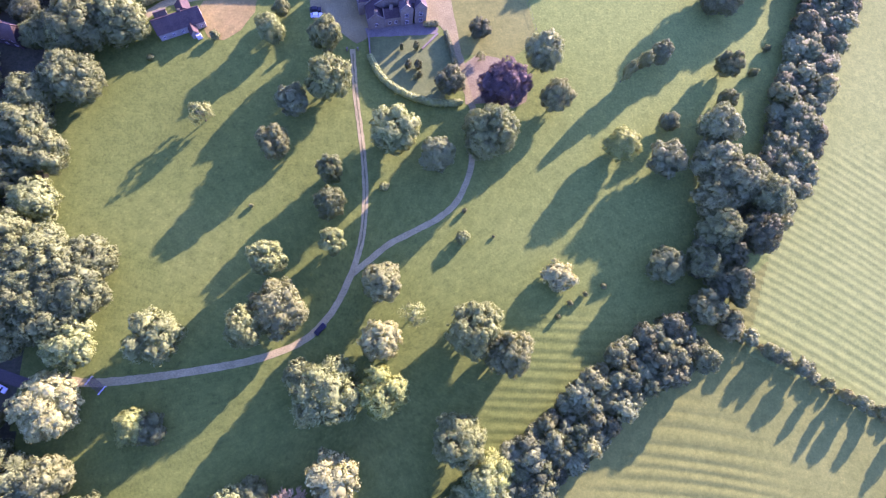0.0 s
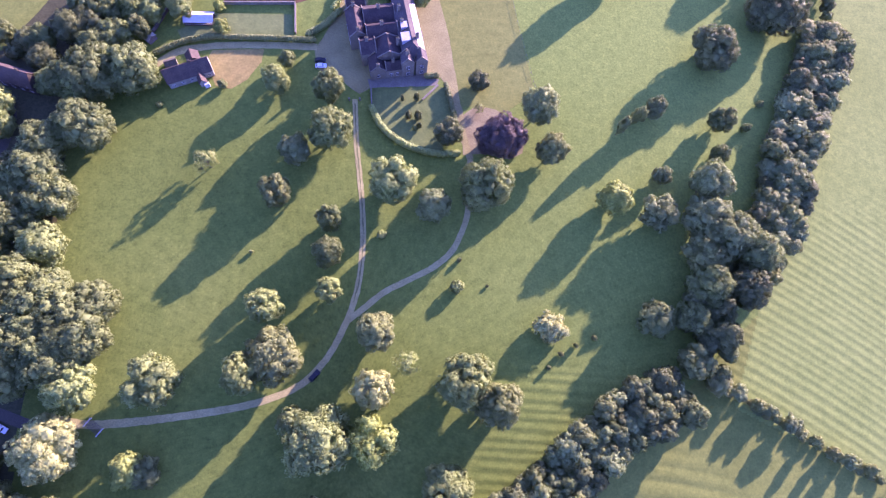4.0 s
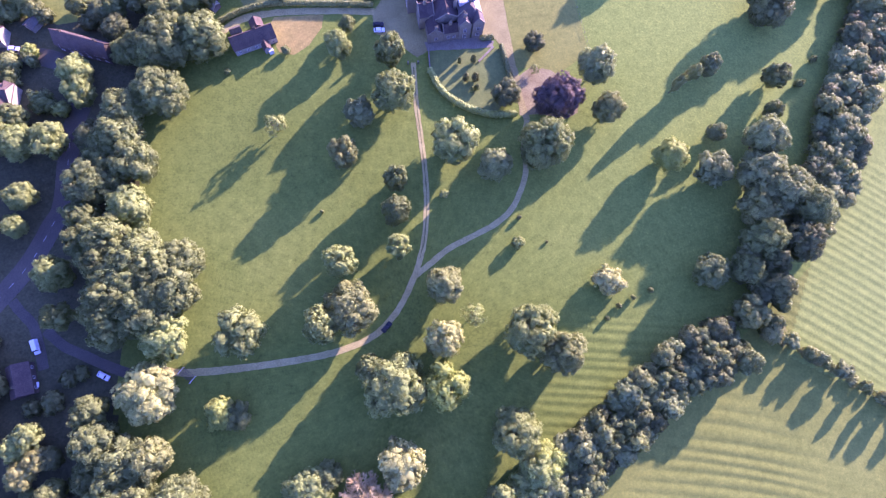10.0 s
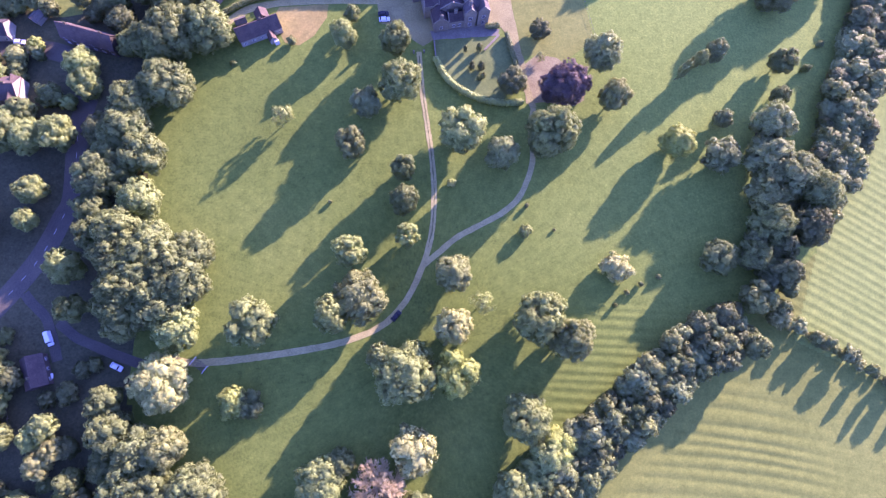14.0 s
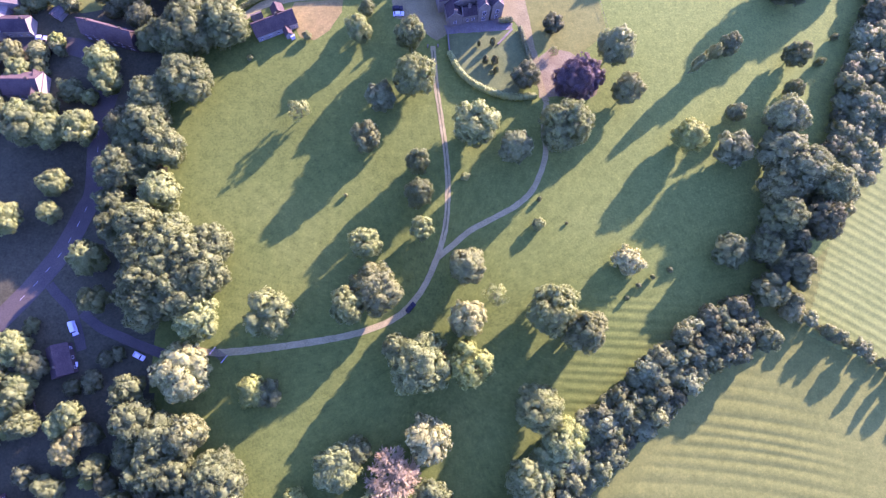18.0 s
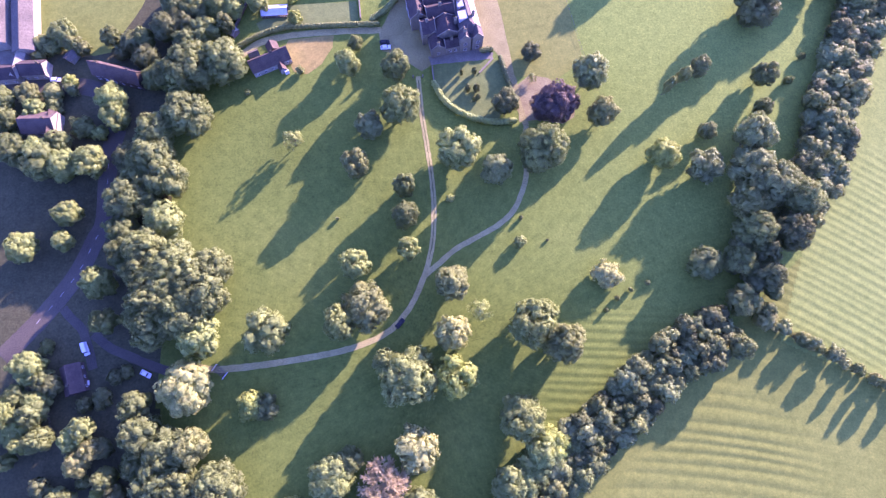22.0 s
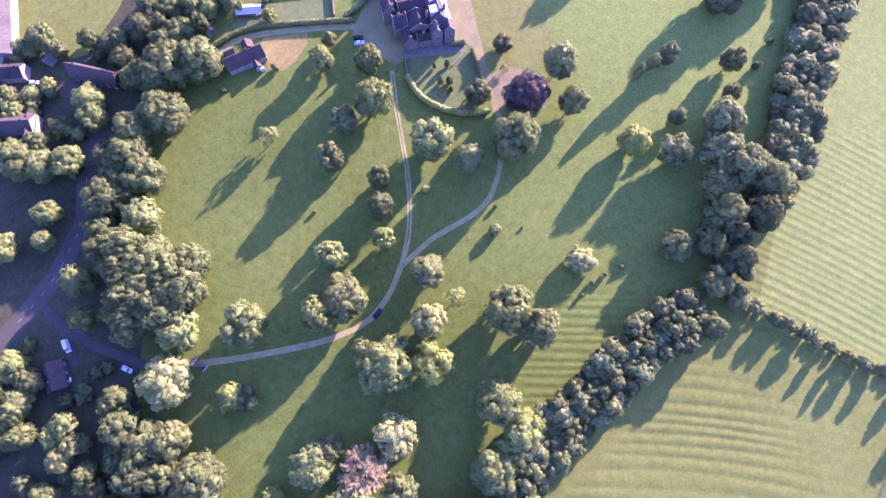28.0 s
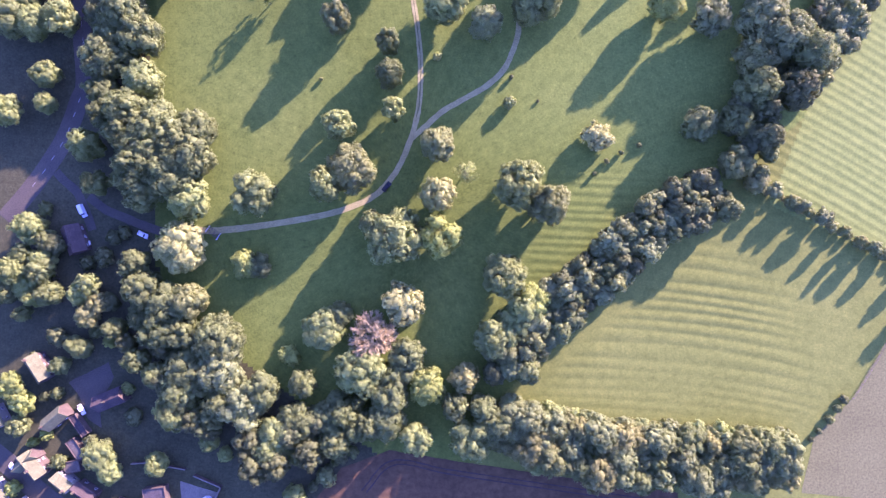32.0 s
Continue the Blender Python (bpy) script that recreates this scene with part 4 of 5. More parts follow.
tree("broad", "green", -88.9, 27.3, 8.5, 19, "in the wooded fringe", "trees of the wooded fringe")
tree("broad", "green", -91.8, 16.3, 8.5, 19, "in the wooded fringe", "trees of the wooded fringe")
tree("broad", "green", -103.2, 14.3, 8.0, 19, "in the wooded fringe", "trees of the wooded fringe")


# ---- belts and hedgerows ----
def belt(points, spacing, rows, width, r, h, leaves, where, group, seed, form="round"):
    """Trees in staggered rows along a line."""
    rng = random.Random(seed)
    line = curve(points, 1.0)
    for row in range(rows):
        off = 0 if rows == 1 else (row / (rows - 1) - 0.5) * width
        k = rng.uniform(0, spacing)
        while k < len(line) - 1:
            p = line[int(k)]
            d = (line[min(int(k) + 2, len(line) - 1)] - line[max(int(k) - 2, 0)]).normalized()
            o = off + rng.uniform(-0.2, 0.2) * width / max(rows, 2)
            s = rng.uniform(0.65, 1.35)
            tree(form, rng.choice(leaves), p.x - d.y * o, p.y + d.x * o, r * s, h * rng.uniform(0.8, 1.15) * (0.6 + 0.4 * s), where, group, "bush" if form == "bush" else "tree")
            k += spacing * rng.uniform(0.8, 1.2) * s


belt([(190.6, 160.5), (188.0, 146.0), (181.9, 131.9), (175.1, 117.0), (168.2, 102.7), (162.2, 88.0), (158.3, 74.0), (139.1, 46.2)], 5.2, 4, 15, 4.0, 9, ["green", "dark", "grey", "grey", "olive"], "in the long shelter belt", "trees of the northern shelter belt", 5, "small")
belt([(197.8, 194.5), (196.2, 178.6), (194.0, 164.8)], 4.0, 1, 0, 2.2, 7, ["dark", "green"], "in the long shelter belt", "trees of the northern shelter belt", 25, "small")
belt([(113.5, 7.5), (102.1, 3.0), (89.6, -3.8), (76.0, -15.2), (63.5, -25.6), (50.9, -37.0), (40.4, -48.4), (31.0, -58.9)], 5.0, 4, 13.5, 3.8, 11, ["grey", "olive", "dark", "grey", "green"], "in the long shelter belt", "trees of the southern shelter belt", 6, "small")
belt([(117.2, 36.3), (126.3, 31.2), (126.2, 20.7), (121.1, 12.4)], 5.5, 2, 8, 3.8, 11, ["dark", "green"], "in the long shelter belt", "trees of the southern shelter belt", 7, "small")
belt([(29.9, -79.0), (44.5, -84.3), (63.3, -88.4), (79.9, -91.5), (98.6, -92.1), (117.3, -92.1), (137.9, -92.5)], 6.4, 3, 13, 5.3, 12, ["olive", "green", "grey", "brown", "grey"], "in the southern wood edge", "trees of the southern wood edge", 8)
belt([(32.5, -75.4), (45.3, -76.7), (64.4, -80.3), (85.7, -83.5), (106.8, -84.8), (142.6, -86.6)], 3.6, 2, 4.5, 2.9, 5, ["green", "olive", "grey", "light"], "in the field hedge", "hedge bushes along the field", 9, "bush")
belt([(124.0, 10.5), (133.5, 7.9), (140.8, 3.2), (149.1, -1.1), (157.4, -6.7), (165.7, -11.4), (184.4, -21.0)], 3.0, 1, 0, 1.9, 2.6, ["grey", "olive", "brown", "green"], "in the thin hedgerow", "bushes of the thin hedgerow", 10, "bush")
belt([(180.4, -42.1), (180.8, -48.6)], 4.5, 1, 0, 2.2, 4.5, ["grey", "olive"], "by the field corner", "bushes of the thin hedgerow", 13, "bush")
belt([(160.3, -71.0), (155.0, -78.5), (147.5, -87.0)], 4.0, 1, 0, 1.5, 2.2, ["dark", "green"], "in the low field hedge", "bushes of the low field hedge", 14, "bush")
# fringe along the ploughed field and the village side
belt([(-66.0, -91.4), (-48.8, -87.1), (-31.7, -80.7), (-18.8, -74.3)], 6.0, 2, 9, 4.6, 12, ["dark", "green", "green"], "in the wooded fringe", "trees of the wooded fringe", 15)
belt([(-40.8, -105.0), (-32.2, -95.3), (-21.3, -88.9)], 4.5, 1, 0, 2.4, 4, ["green", "dark"], "beside the ploughed field", "low bushes", 16, "bush")
belt([(-114.5, 76.4), (-116.5, 67.5), (-112.1, 47.4), (-115.4, 41.1)], 7.0, 2, 9, 4.6, 12, ["green", "dark"], "beside the village road", "trees beside the road", 17)
belt([(-110.7, -39.8), (-102.1, -50.5), (-95.6, -57.0), (-69.9, -82.5)], 7.0, 2, 10, 4.6, 11, ["green", "dark", "olive"], "in the wooded fringe", "trees of the wooded fringe", 18)
belt([(-151.9, -9.7), (-145.4, -16.1), (-153.0, -29.0), (-145.4, -37.6)], 6.5, 2, 8, 4.2, 10, ["green", "light"], "in the village gardens", "garden trees", 19)
belt([(-109.7, 128.4), (-99.1, 134.2), (-88.2, 140.3)], 7.0, 2, 10, 4.8, 11, ["green", "dark"], "behind the old farm house", "garden trees", 20)
belt([(-110.1, 148.6), (-97.6, 147.2), (-79.5, 148.9), (-67.6, 152.6)], 7.0, 2, 9, 4.0, 9, ["green", "grey", "light"], "in the kitchen garden", "garden trees", 21)
belt([(-1.1, 163.6), (10.1, 163.3), (21.5, 161.6)], 7.0, 2, 7, 4.6, 12, ["green", "light"], "behind the manor", "trees behind the manor", 22)


def hedge(points, width, height, leaf, label, seed):
    """A clipped hedge: a rounded mass of leaf clumps along a line."""
    rng = np.random.default_rng(seed)
    line = curve(points, 0.8)
    V, Fc = [], []
    for p in line:
        s = len(V)
        bump = 1 + 0.12 * rng.standard_normal(len(KNOB_V))
        V.extend(np.array([p.x, p.y, height * 0.48]) + KNOB_V * bump[:, None] * np.array([width * 0.52, width * 0.52, height * 0.52]))
        Fc.extend([[s + q for q in f] for f in KNOB_F])
        for _ in range(26):
            d = rng.standard_normal(3)
            d[2] = abs(d[2])
            d /= np.linalg.norm(d)
            q = np.array([p.x, p.y, height * 0.5]) + d * np.array([width * 0.55, width * 0.55, height * 0.52])
            u = np.cross(d + 0.4 * rng.standard_normal(3), rng.standard_normal(3))
            u /= np.linalg.norm(u)
            w = np.cross(d, u)
            z = 0.28 * rng.uniform(0.6, 1.3)
            s = len(V)
            V.extend([q + u * z, q + w * z, q - u * z, q - w * z + d * 0.1])
            Fc.append((s, s + 1, s + 2, s + 3))
    return tagged(new("hedge", mesh_of("hedge", V, Fc, LEAF[leaf])), label, "hedge")


hedge([(1.1, 110.0), (4.0, 104.1), (8.0, 99.6), (13.8, 95.9), (20.3, 93.5), (26.6, 92.5), (34.1, 93.1)], 2.6, 3.0, "light", "curved clipped green hedge round the garden lawn", 1)
hedge([(-23.2, 138.2), (-32.9, 137.9), (-45.8, 137.4), (-54.3, 136.9), (-62.6, 136.2), (-72.6, 133.1), (-81.6, 127.5)], 2.0, 2.6, "olive", "long clipped hedge along the back lane", 2)
hedge([(29.2, 122.2), (31.8, 112.8), (33.4, 105.5)], 1.8, 2.6, "dark", "dark clipped hedge beside the garden path", 3)
hedge([(-14.3, 152.4), (-17.4, 148.1), (-20.4, 144.6), (-25.6, 140.6)], 2.6, 2.8, "green", "rounded shrubs bordering the forecourt", 4)
hedge([(-14.3, 163.7), (-14.8, 158.0), (-16.7, 154.2)], 2.2, 2.4, "light", "clipped shrubs bordering the forecourt", 5)
hedge([(21.6, 125.5), (25.4, 126.3)], 2.4, 2.2, "dark", "dark shrub at the corner of the manor", 6)

for k in range(9):
    a, b = Vector((-58.4, 154.7)), Vector((-61.1, 174.8))
    d = Vector((-30.4, 157.4)) - a
    p, q = a + d * (k / 9 + 0.04), b + d * (k / 9 + 0.04)
    tagged(hedge([(p.x, p.y), ((p.x + q.x) / 2, (p.y + q.y) / 2), (q.x, q.y)], 0.8, 0.7, ("dark", "green", "olive")[k % 3], "narrow planted bed of low green leaves in dug soil", 40 + k), category="garden bed", group="planted beds of the kitchen garden").name = "planted_bed"

# ---- buildings ----
SLATE = two_scale("slate_roof", (0.0443, 0.0363, 0.0326), (0.0633, 0.0506, 0.0442), (0.086, 0.0693, 0.0581), 0.25, 2.6, 0.85, 0.5, 0.04, 0.15)
PALE_SLATE = two_scale("weathered_lead_roof", (0.066, 0.0592, 0.0525), (0.0858, 0.0755, 0.0666), (0.11, 0.0979, 0.0838), 0.3, 2.2, 0.85, 0.3, 0.03, 0.15)
CLAY = two_scale("clay_tile_roof", (0.0851, 0.0907, 0.0415), (0.113, 0.122, 0.0561), (0.141, 0.155, 0.0709), 0.3, 2.6, 0.85, 0.5, 0.05)
DARK_CLAY = two_scale("dark_tile_roof", (0.0563, 0.0426, 0.0327), (0.0778, 0.0581, 0.0443), (0.0986, 0.0749, 0.0547), 0.3, 2.6, 0.8, 0.5, 0.05)
SHEET = two_scale("sheet_roof", (0.0893, 0.0814, 0.0643), (0.112, 0.102, 0.0783), (0.134, 0.122, 0.0922), 0.15, 1.5, 0.8, 0.2, 0.02, 0.15)
STONE = two_scale("limestone_wall", (0.145, 0.132, 0.0931), (0.178, 0.165, 0.119), (0.212, 0.2, 0.145), 0.3, 3.0, 0.9, 0.4, 0.04)
BRICK = two_scale("brick_wall", (0.062, 0.049, 0.0355), (0.0837, 0.0665, 0.049), (0.105, 0.0875, 0.0643), 0.4, 4.0, 0.9, 0.4, 0.03)
RENDERED = two_scale("white_rendered_wall", (0.2, 0.194, 0.152), (0.25, 0.245, 0.191), (0.3, 0.291, 0.231), 0.3, 3.0, 0.85, 0.2, 0.02)
WHITE = two_scale("white_paint", (0.504, 0.504, 0.497), (0.562, 0.562, 0.554), (0.59, 0.59, 0.583), 0.5, 4.0, 0.5, 0.1, 0.01, 0.4)
WOOD = two_scale("weathered_timber", (0.101, 0.0828, 0.0684), (0.144, 0.122, 0.101), (0.187, 0.162, 0.137), 0.6, 5.0, 0.9, 0.4, 0.02)
glass, gn, gl, gb = mat("window_glass", 0.08, 0.6)
gb.inputs["Base Color"].default_value = (0.03, 0.035, 0.045, 1)


def window(parent, x, y, z, w, h, facing):
    """A sash window set in a wall; facing: degrees of the outward way."""
    m = pose(x, y, z, 0, 0, facing)
    bm = bmesh.new()
    rings = []
    for depth in (-0.02, 0.07):
        for a, c in ((w / 2, h / 2), (w / 2 - 0.09, h / 2 - 0.09)):
            rings.append([bm.verts.new((depth, u, v)) for u, v in ((-a, -c), (a, -c), (a, c), (-a, c))])
    back_out, back_in, front_out, front_in = rings
    for p, q in ((back_out, back_in), (front_in, front_out), (front_out, back_out), (back_in, front_in)):
        for k in range(4):
            bm.faces.new((p[k], p[(k + 1) % 4], q[(k + 1) % 4], q[k]))
    bmesh.ops.recalc_face_normals(bm, faces=bm.faces)
    bmesh.ops.transform(bm, matrix=m, verts=bm.verts)
    f = part("window", bm, WHITE, parent)
    for a, b, c, d in ((-0.03, 0.03, -h / 2 + 0.09, h / 2 - 0.09), (-w / 2 + 0.09, w / 2 - 0.09, -0.03, 0.03)):
        bm = bmesh.new()
        box(bm, -0.02, 0.05 if a > -0.1 else 0.045, a, b, c, d, m)
        part("glazing_bar", bm, WHITE, f)
    bm = bmesh.new()
    box(bm, -0.02, 0.03, -w / 2 + 0.09, w / 2 - 0.09, -h / 2 + 0.09, h / 2 - 0.09, m)
    part("pane", bm, glass, f)


def chimney(parent, x, y, z0, z1, w=0.9, d=0.6, pots=2, material=None):
    bm = bmesh.new()
    box(bm, x - w / 2, x + w / 2, y - d / 2, y + d / 2, z0, z1)
    box(bm, x - w / 2 - 0.08, x + w / 2 + 0.08, y - d / 2 - 0.08, y + d / 2 + 0.08, z1 - 0.25, z1 - 0.1)
    c = part("chimney", bm, material or STONE, parent)
    for k in range(pots):
        bm = bmesh.new()
        bmesh.ops.create_cone(bm, cap_ends=True, segments=10, radius1=0.14, radius2=0.1, depth=0.6, matrix=pose(x + (k - (pots - 1) / 2) * 0.42, y, z1 + 0.28))
        part("chimney_pot", bm, CLAY, c)


def slab(bm, a, b, c, d, thick):
    """A sloping slab from its four top corners."""
    n = (Vector(b) - Vector(a)).cross(Vector(d) - Vector(a)).normalized()
    top = [bm.verts.new(p) for p in (a, b, c, d)]
    low = [bm.verts.new(Vector(p) - n * thick) for p in (a, b, c, d)]
    bm.faces.new(top)
    bm.faces.new(low[::-1])
    for k in range(4):
        j = (k + 1) % 4
        bm.faces.new((top[j], top[k], low[k], low[j]))


def gabled(parent, x0, x1, y0, y1, eave, ridge, along, wall, roof, over=0.3, coping=None, hip=0.0, base=0.0):
    """A block with a pitched roof; along: the ridge's axis. hip: how far the ridge draws back at its ends."""
    bm = bmesh.new()
    if along == 'x':
        f = lambda u, v, z: (u, v, z)
        a0, a1, b0, b1 = x0, x1, y0, y1
    else:
        f = lambda u, v, z: (x0 + x1 - v, u, z)
        a0, a1, b0, b1 = y0, y1, x0, x1
    mid = (b0 + b1) / 2
    low = [bm.verts.new(f(*p, base - 0.3)) for p in ((a0, b0), (a1, b0), (a1, b1), (a0, b1))]
    top = [bm.verts.new(f(*p, eave)) for p in ((a0, b0), (a1, b0), (a1, b1), (a0, b1))]
    bm.faces.new(low[::-1])
    bm.faces.new((low[0], low[1], top[1], top[0]))
    bm.faces.new((low[2], low[3], top[3], top[2]))
    drop = 0.12
    if hip:
        bm.faces.new((low[1], low[2], top[2], top[1]))
        bm.faces.new((low[3], low[0], top[0], top[3]))
        bm.faces.new(top)
    else:
        g0, g1 = bm.verts.new(f(a0, mid, ridge - drop)), bm.verts.new(f(a1, mid, ridge - drop))
        bm.faces.new((low[1], low[2], top[2], g1, top[1]))
        bm.faces.new((low[3], low[0], top[0], g0, top[3]))
        bm.faces.new((top[0], top[1], g1, g0))
        bm.faces.new((top[2], top[3], g0, g1))
    bmesh.ops.recalc_face_normals(bm, faces=bm.faces)
    w = part("wall", bm, wall, parent)
    slope = (ridge - eave) / (mid - b0)
    e = eave - over * slope + 0.05
    o = 0 if coping else over * 0.7
    for s in (-1, 1):
        bm = bmesh.new()
        edge = mid + s * ((b1 - b0) / 2 + over)
        pts = [f(a0 - o, edge, e), f(a1 + o, edge, e), f(a1 + o - hip, mid, ridge + 0.05), f(a0 - o + hip, mid, ridge + 0.05)]
        slab(bm, *(pts if s < 0 else pts[::-1]), 0.14)
        bmesh.ops.recalc_face_normals(bm, faces=bm.faces)
        part("roof_slope", bm, roof, parent)
    if hip:
        for s, a in ((-1, a0), (1, a1)):
            bm = bmesh.new()
            q = [bm.verts.new(f(a + s * o, mid - (b1 - b0) / 2 - over, e)), bm.verts.new(f(a + s * o, mid + (b1 - b0) / 2 + over, e)), bm.verts.new(f(a + s * (o - hip), mid, ridge + 0.05))]
            r = [bm.verts.new(v.co - Vector((0, 0, 0.14))) for v in q]
            bm.faces.new(q)
            bm.faces.new(r[::-1])
            for k in range(3):
                j = (k + 1) % 3
                bm.faces.new((q[j], q[k], r[k], r[j]))
            bmesh.ops.recalc_face_normals(bm, faces=bm.faces)
            part("hip_slope", bm, roof, parent)
    else:
        bm = bmesh.new()
        box(bm, *((a0 - o, a1 + o, mid - 0.13, mid + 0.13) if along == 'x' else (x0 + x1 - mid - 0.13, x0 + x1 - mid + 0.13, a0 - o, a1 + o)), ridge, ridge + 0.14)
        part("ridge_cap", bm, roof, parent)
    if coping:
        for a in (a0, a1):
            bm = bmesh.new()
            for s in (-1, 1):
                slab(bm, f(a - 0.2, mid + s * ((b1 - b0) / 2 + 0.1), eave + 0.25), f(a + 0.2, mid + s * ((b1 - b0) / 2 + 0.1), eave + 0.25), f(a + 0.2, mid, ridge + 0.35), f(a - 0.2, mid, ridge + 0.35), 0.3)
            bmesh.ops.recalc_face_normals(bm, faces=bm.faces)
            part("gable_coping", bm, coping, parent)
    return w


def flat_roofed(parent, x0, x1, y0, y1, h, wall, roof):
    bm = bmesh.new()
    box(bm, x0, x1, y0, y1, -0.3, h)
    part("wall", bm, wall, parent)
    bm = bmesh.new()
    box(bm, x0 + 0.25, x1 - 0.25, y0 + 0.25, y1 - 0.25, h, h + 0.06)
    part("roof", bm, roof, parent)
    bm = bmesh.new()
    for q in ((x0, x1, y0, y0 + 0.25), (x0, x1, y1 - 0.25, y1), (x0, x0 + 0.25, y0 + 0.25, y1 - 0.25), (x1 - 0.25, x1, y0 + 0.25, y1 - 0.25)):
        box(bm, *q, h, h + 0.35)
    part("parapet", bm, wall, parent)


# the manor: an eastern range of pale stone and a cluster of slate-roofed gables to the west
manor = thing("manor_house", 1.2, 135.9, 0, 13.0, "large stone manor house with slate roofs and many gables", "house")
manor.scale = (0.9, 0.97, 1.0)
gabled(manor, 10.0, 19.5, -11, 17.0, 9.0, 12.2, 'y', STONE, PALE_SLATE, 0.25, None, 4.0)
gabled(manor, 9.0, 14.2, -13.5, -9.0, 8.6, 11.4, 'y', STONE, PALE_SLATE, 0.2, STONE)
gabled(manor, 15.0, 20.0, -13.5, -9.0, 8.6, 11.4, 'y', STONE, PALE_SLATE, 0.2, STONE)
gabled(manor, -10.5, -3.0, 2.0, 14.5, 7.6, 10.8, 'y', STONE, SLATE, 0.2, STONE)
gabled(manor, -3.2, 10.2, 7.5, 16.0, 7.4, 10.6, 'x', STONE, SLATE, 0.2, STONE)
gabled(manor, -3.2, 10.2, 0.0, 7.3, 7.8, 11.0, 'x', STONE, SLATE, 0.2, STONE)
gabled(manor, -7.0, -0.5, -6.0, 2.2, 7.2, 10.0, 'x', STONE, SLATE, 0.2, STONE)
gabled(manor, -0.6, 10.1, -8.5, -0.2, 7.5, 10.5, 'y', STONE, SLATE, 0.2, STONE)
gabled(manor, -4.5, 2.0, -13.0, -6.2, 5.2, 7.8, 'y', STONE, SLATE, 0.2, STONE)
gabled(manor, 2.2, 9.0, -13.0, -8.3, 5.0, 7.2, 'x', STONE, SLATE, 0.2, STONE)
gabled(manor, -9.5, -1.0, 17.0, 24.0, 5.0, 7.6, 'x', STONE, SLATE, 0.2, STONE)
for x, y, z in ((-6.8, 14.0, 12.6), (-6.8, 2.4, 12.4), (3.5, 11.8, 12.6), (3.5, 3.7, 13.0), (8.8, -4.5, 12.6), (-4.0, -2.0, 11.8), (-1.2, -12.6, 9.6), (5.5, -10.7, 9.0), (12.0, 3.0, 13.6), (12.0, 9.5, 13.6), (17.3, -4.0, 13.4), (-5.2, 20.5, 9.4), (11.6, -11.2, 13.0)):
    chimney(manor, x, y, z - 4.5, z, 1.3, 0.7, 3)
for k in range(6):
    for z in (2.2, 5.9):
        window(manor, 19.5, -7.5 + 4.3 * k, z, 1.2, 1.9, 0)
for x in (11.6, 17.5):
    for z in (2.0, 5.6):
        window(manor, x, -13.5, z, 1.5, 1.9, -90)
for x in (-1.2, 4.4, 7.0):
    window(manor, x, -13.0, 2.2, 1.3, 1.7, -90)
for y in (4.5, 8.3, 12.0):
    for z in (2.0, 5.2):
        window(manor, -10.5, y, z, 1.2, 1.6, 180)
# lead flats, and an added pale slab that paints the east slope as sunlit
LEAD_AND_LIT = two_scale("pale_lead_and_lit_slope", (0.3, 0.3, 0.31), (0.38, 0.38, 0.39), (0.46, 0.46, 0.47), 0.5, 3.0, 0.7, 0.2, 0.02)
bm = bmesh.new()
slab(bm, (19.75, -9.0, 9.0), (19.75, 13.0, 9.0), (16.9, 11.5, 10.92), (16.9, -7.5, 10.92), 0.1)
bmesh.ops.recalc_face_normals(bm, faces=bm.faces)
part("lit_slope", bm, LEAD_AND_LIT, manor, "pale slab painting the sunlight on the east roof slope")
for x0, x1, y0, y1 in ((10.6, 14.2, -5.5, -1.8), (11.4, 14.0, 0.5, 3.0)):
    bm = bmesh.new()
    box(bm, x0, x1, y0, y1, 9.0, 11.9)
    box(bm, x0 - 0.15, x1 + 0.15, y0 - 0.15, y1 + 0.15, 11.9, 12.05)
    part("lead_flat", bm, LEAD_AND_LIT, manor, "raised flat of pale lead")
bm = bmesh.new()
box(bm, 19.5, 21.2, 1.2, 4.2, 0, 3.4)
box(bm, 19.4, 21.4, 1.0, 4.4, 3.4, 3.7)
part("porch", bm, STONE, manor, "pale stone porch on the east front")
bm = bmesh.new()
bmesh.ops.create_cone(bm, cap_ends=True, segments=16, radius1=2.6, radius2=2.6, depth=9.0, matrix=pose(18.3, 17.4, 4.5))
part("bay", bm, RENDERED, manor, "rounded white bay at the north end")
bm = bmesh.new()
bmesh.ops.create_cone(bm, cap_ends=True, segments=16, radius1=2.8, radius2=0.2, depth=1.4, matrix=pose(18.3, 17.4, 9.7))
part("bay_roof", bm, PALE_SLATE, manor)


def wall_run(name, points, h, w, material, label):
    """A free-standing wall with a coping along straight runs."""
    ob = thing(name, 0, 0, 0, 0, label, "wall")
    for (ax, ay), (bx, by) in zip(points, points[1:]):
        d = math.hypot(bx - ax, by - ay)
        m = pose(ax, ay, 0, 0, 0, math.degrees(math.atan2(by - ay, bx - ax)))
        bm = bmesh.new()
        box(bm, 0, d, -w / 2, w / 2, -0.2, h, m)
        part("wall_run", bm, material, ob)
        bm = bmesh.new()
        box(bm, 0, d, -w / 2 - 0.06, w / 2 + 0.06, h, h + 0.12, m)
        part("coping", bm, STONE, ob)
    return ob


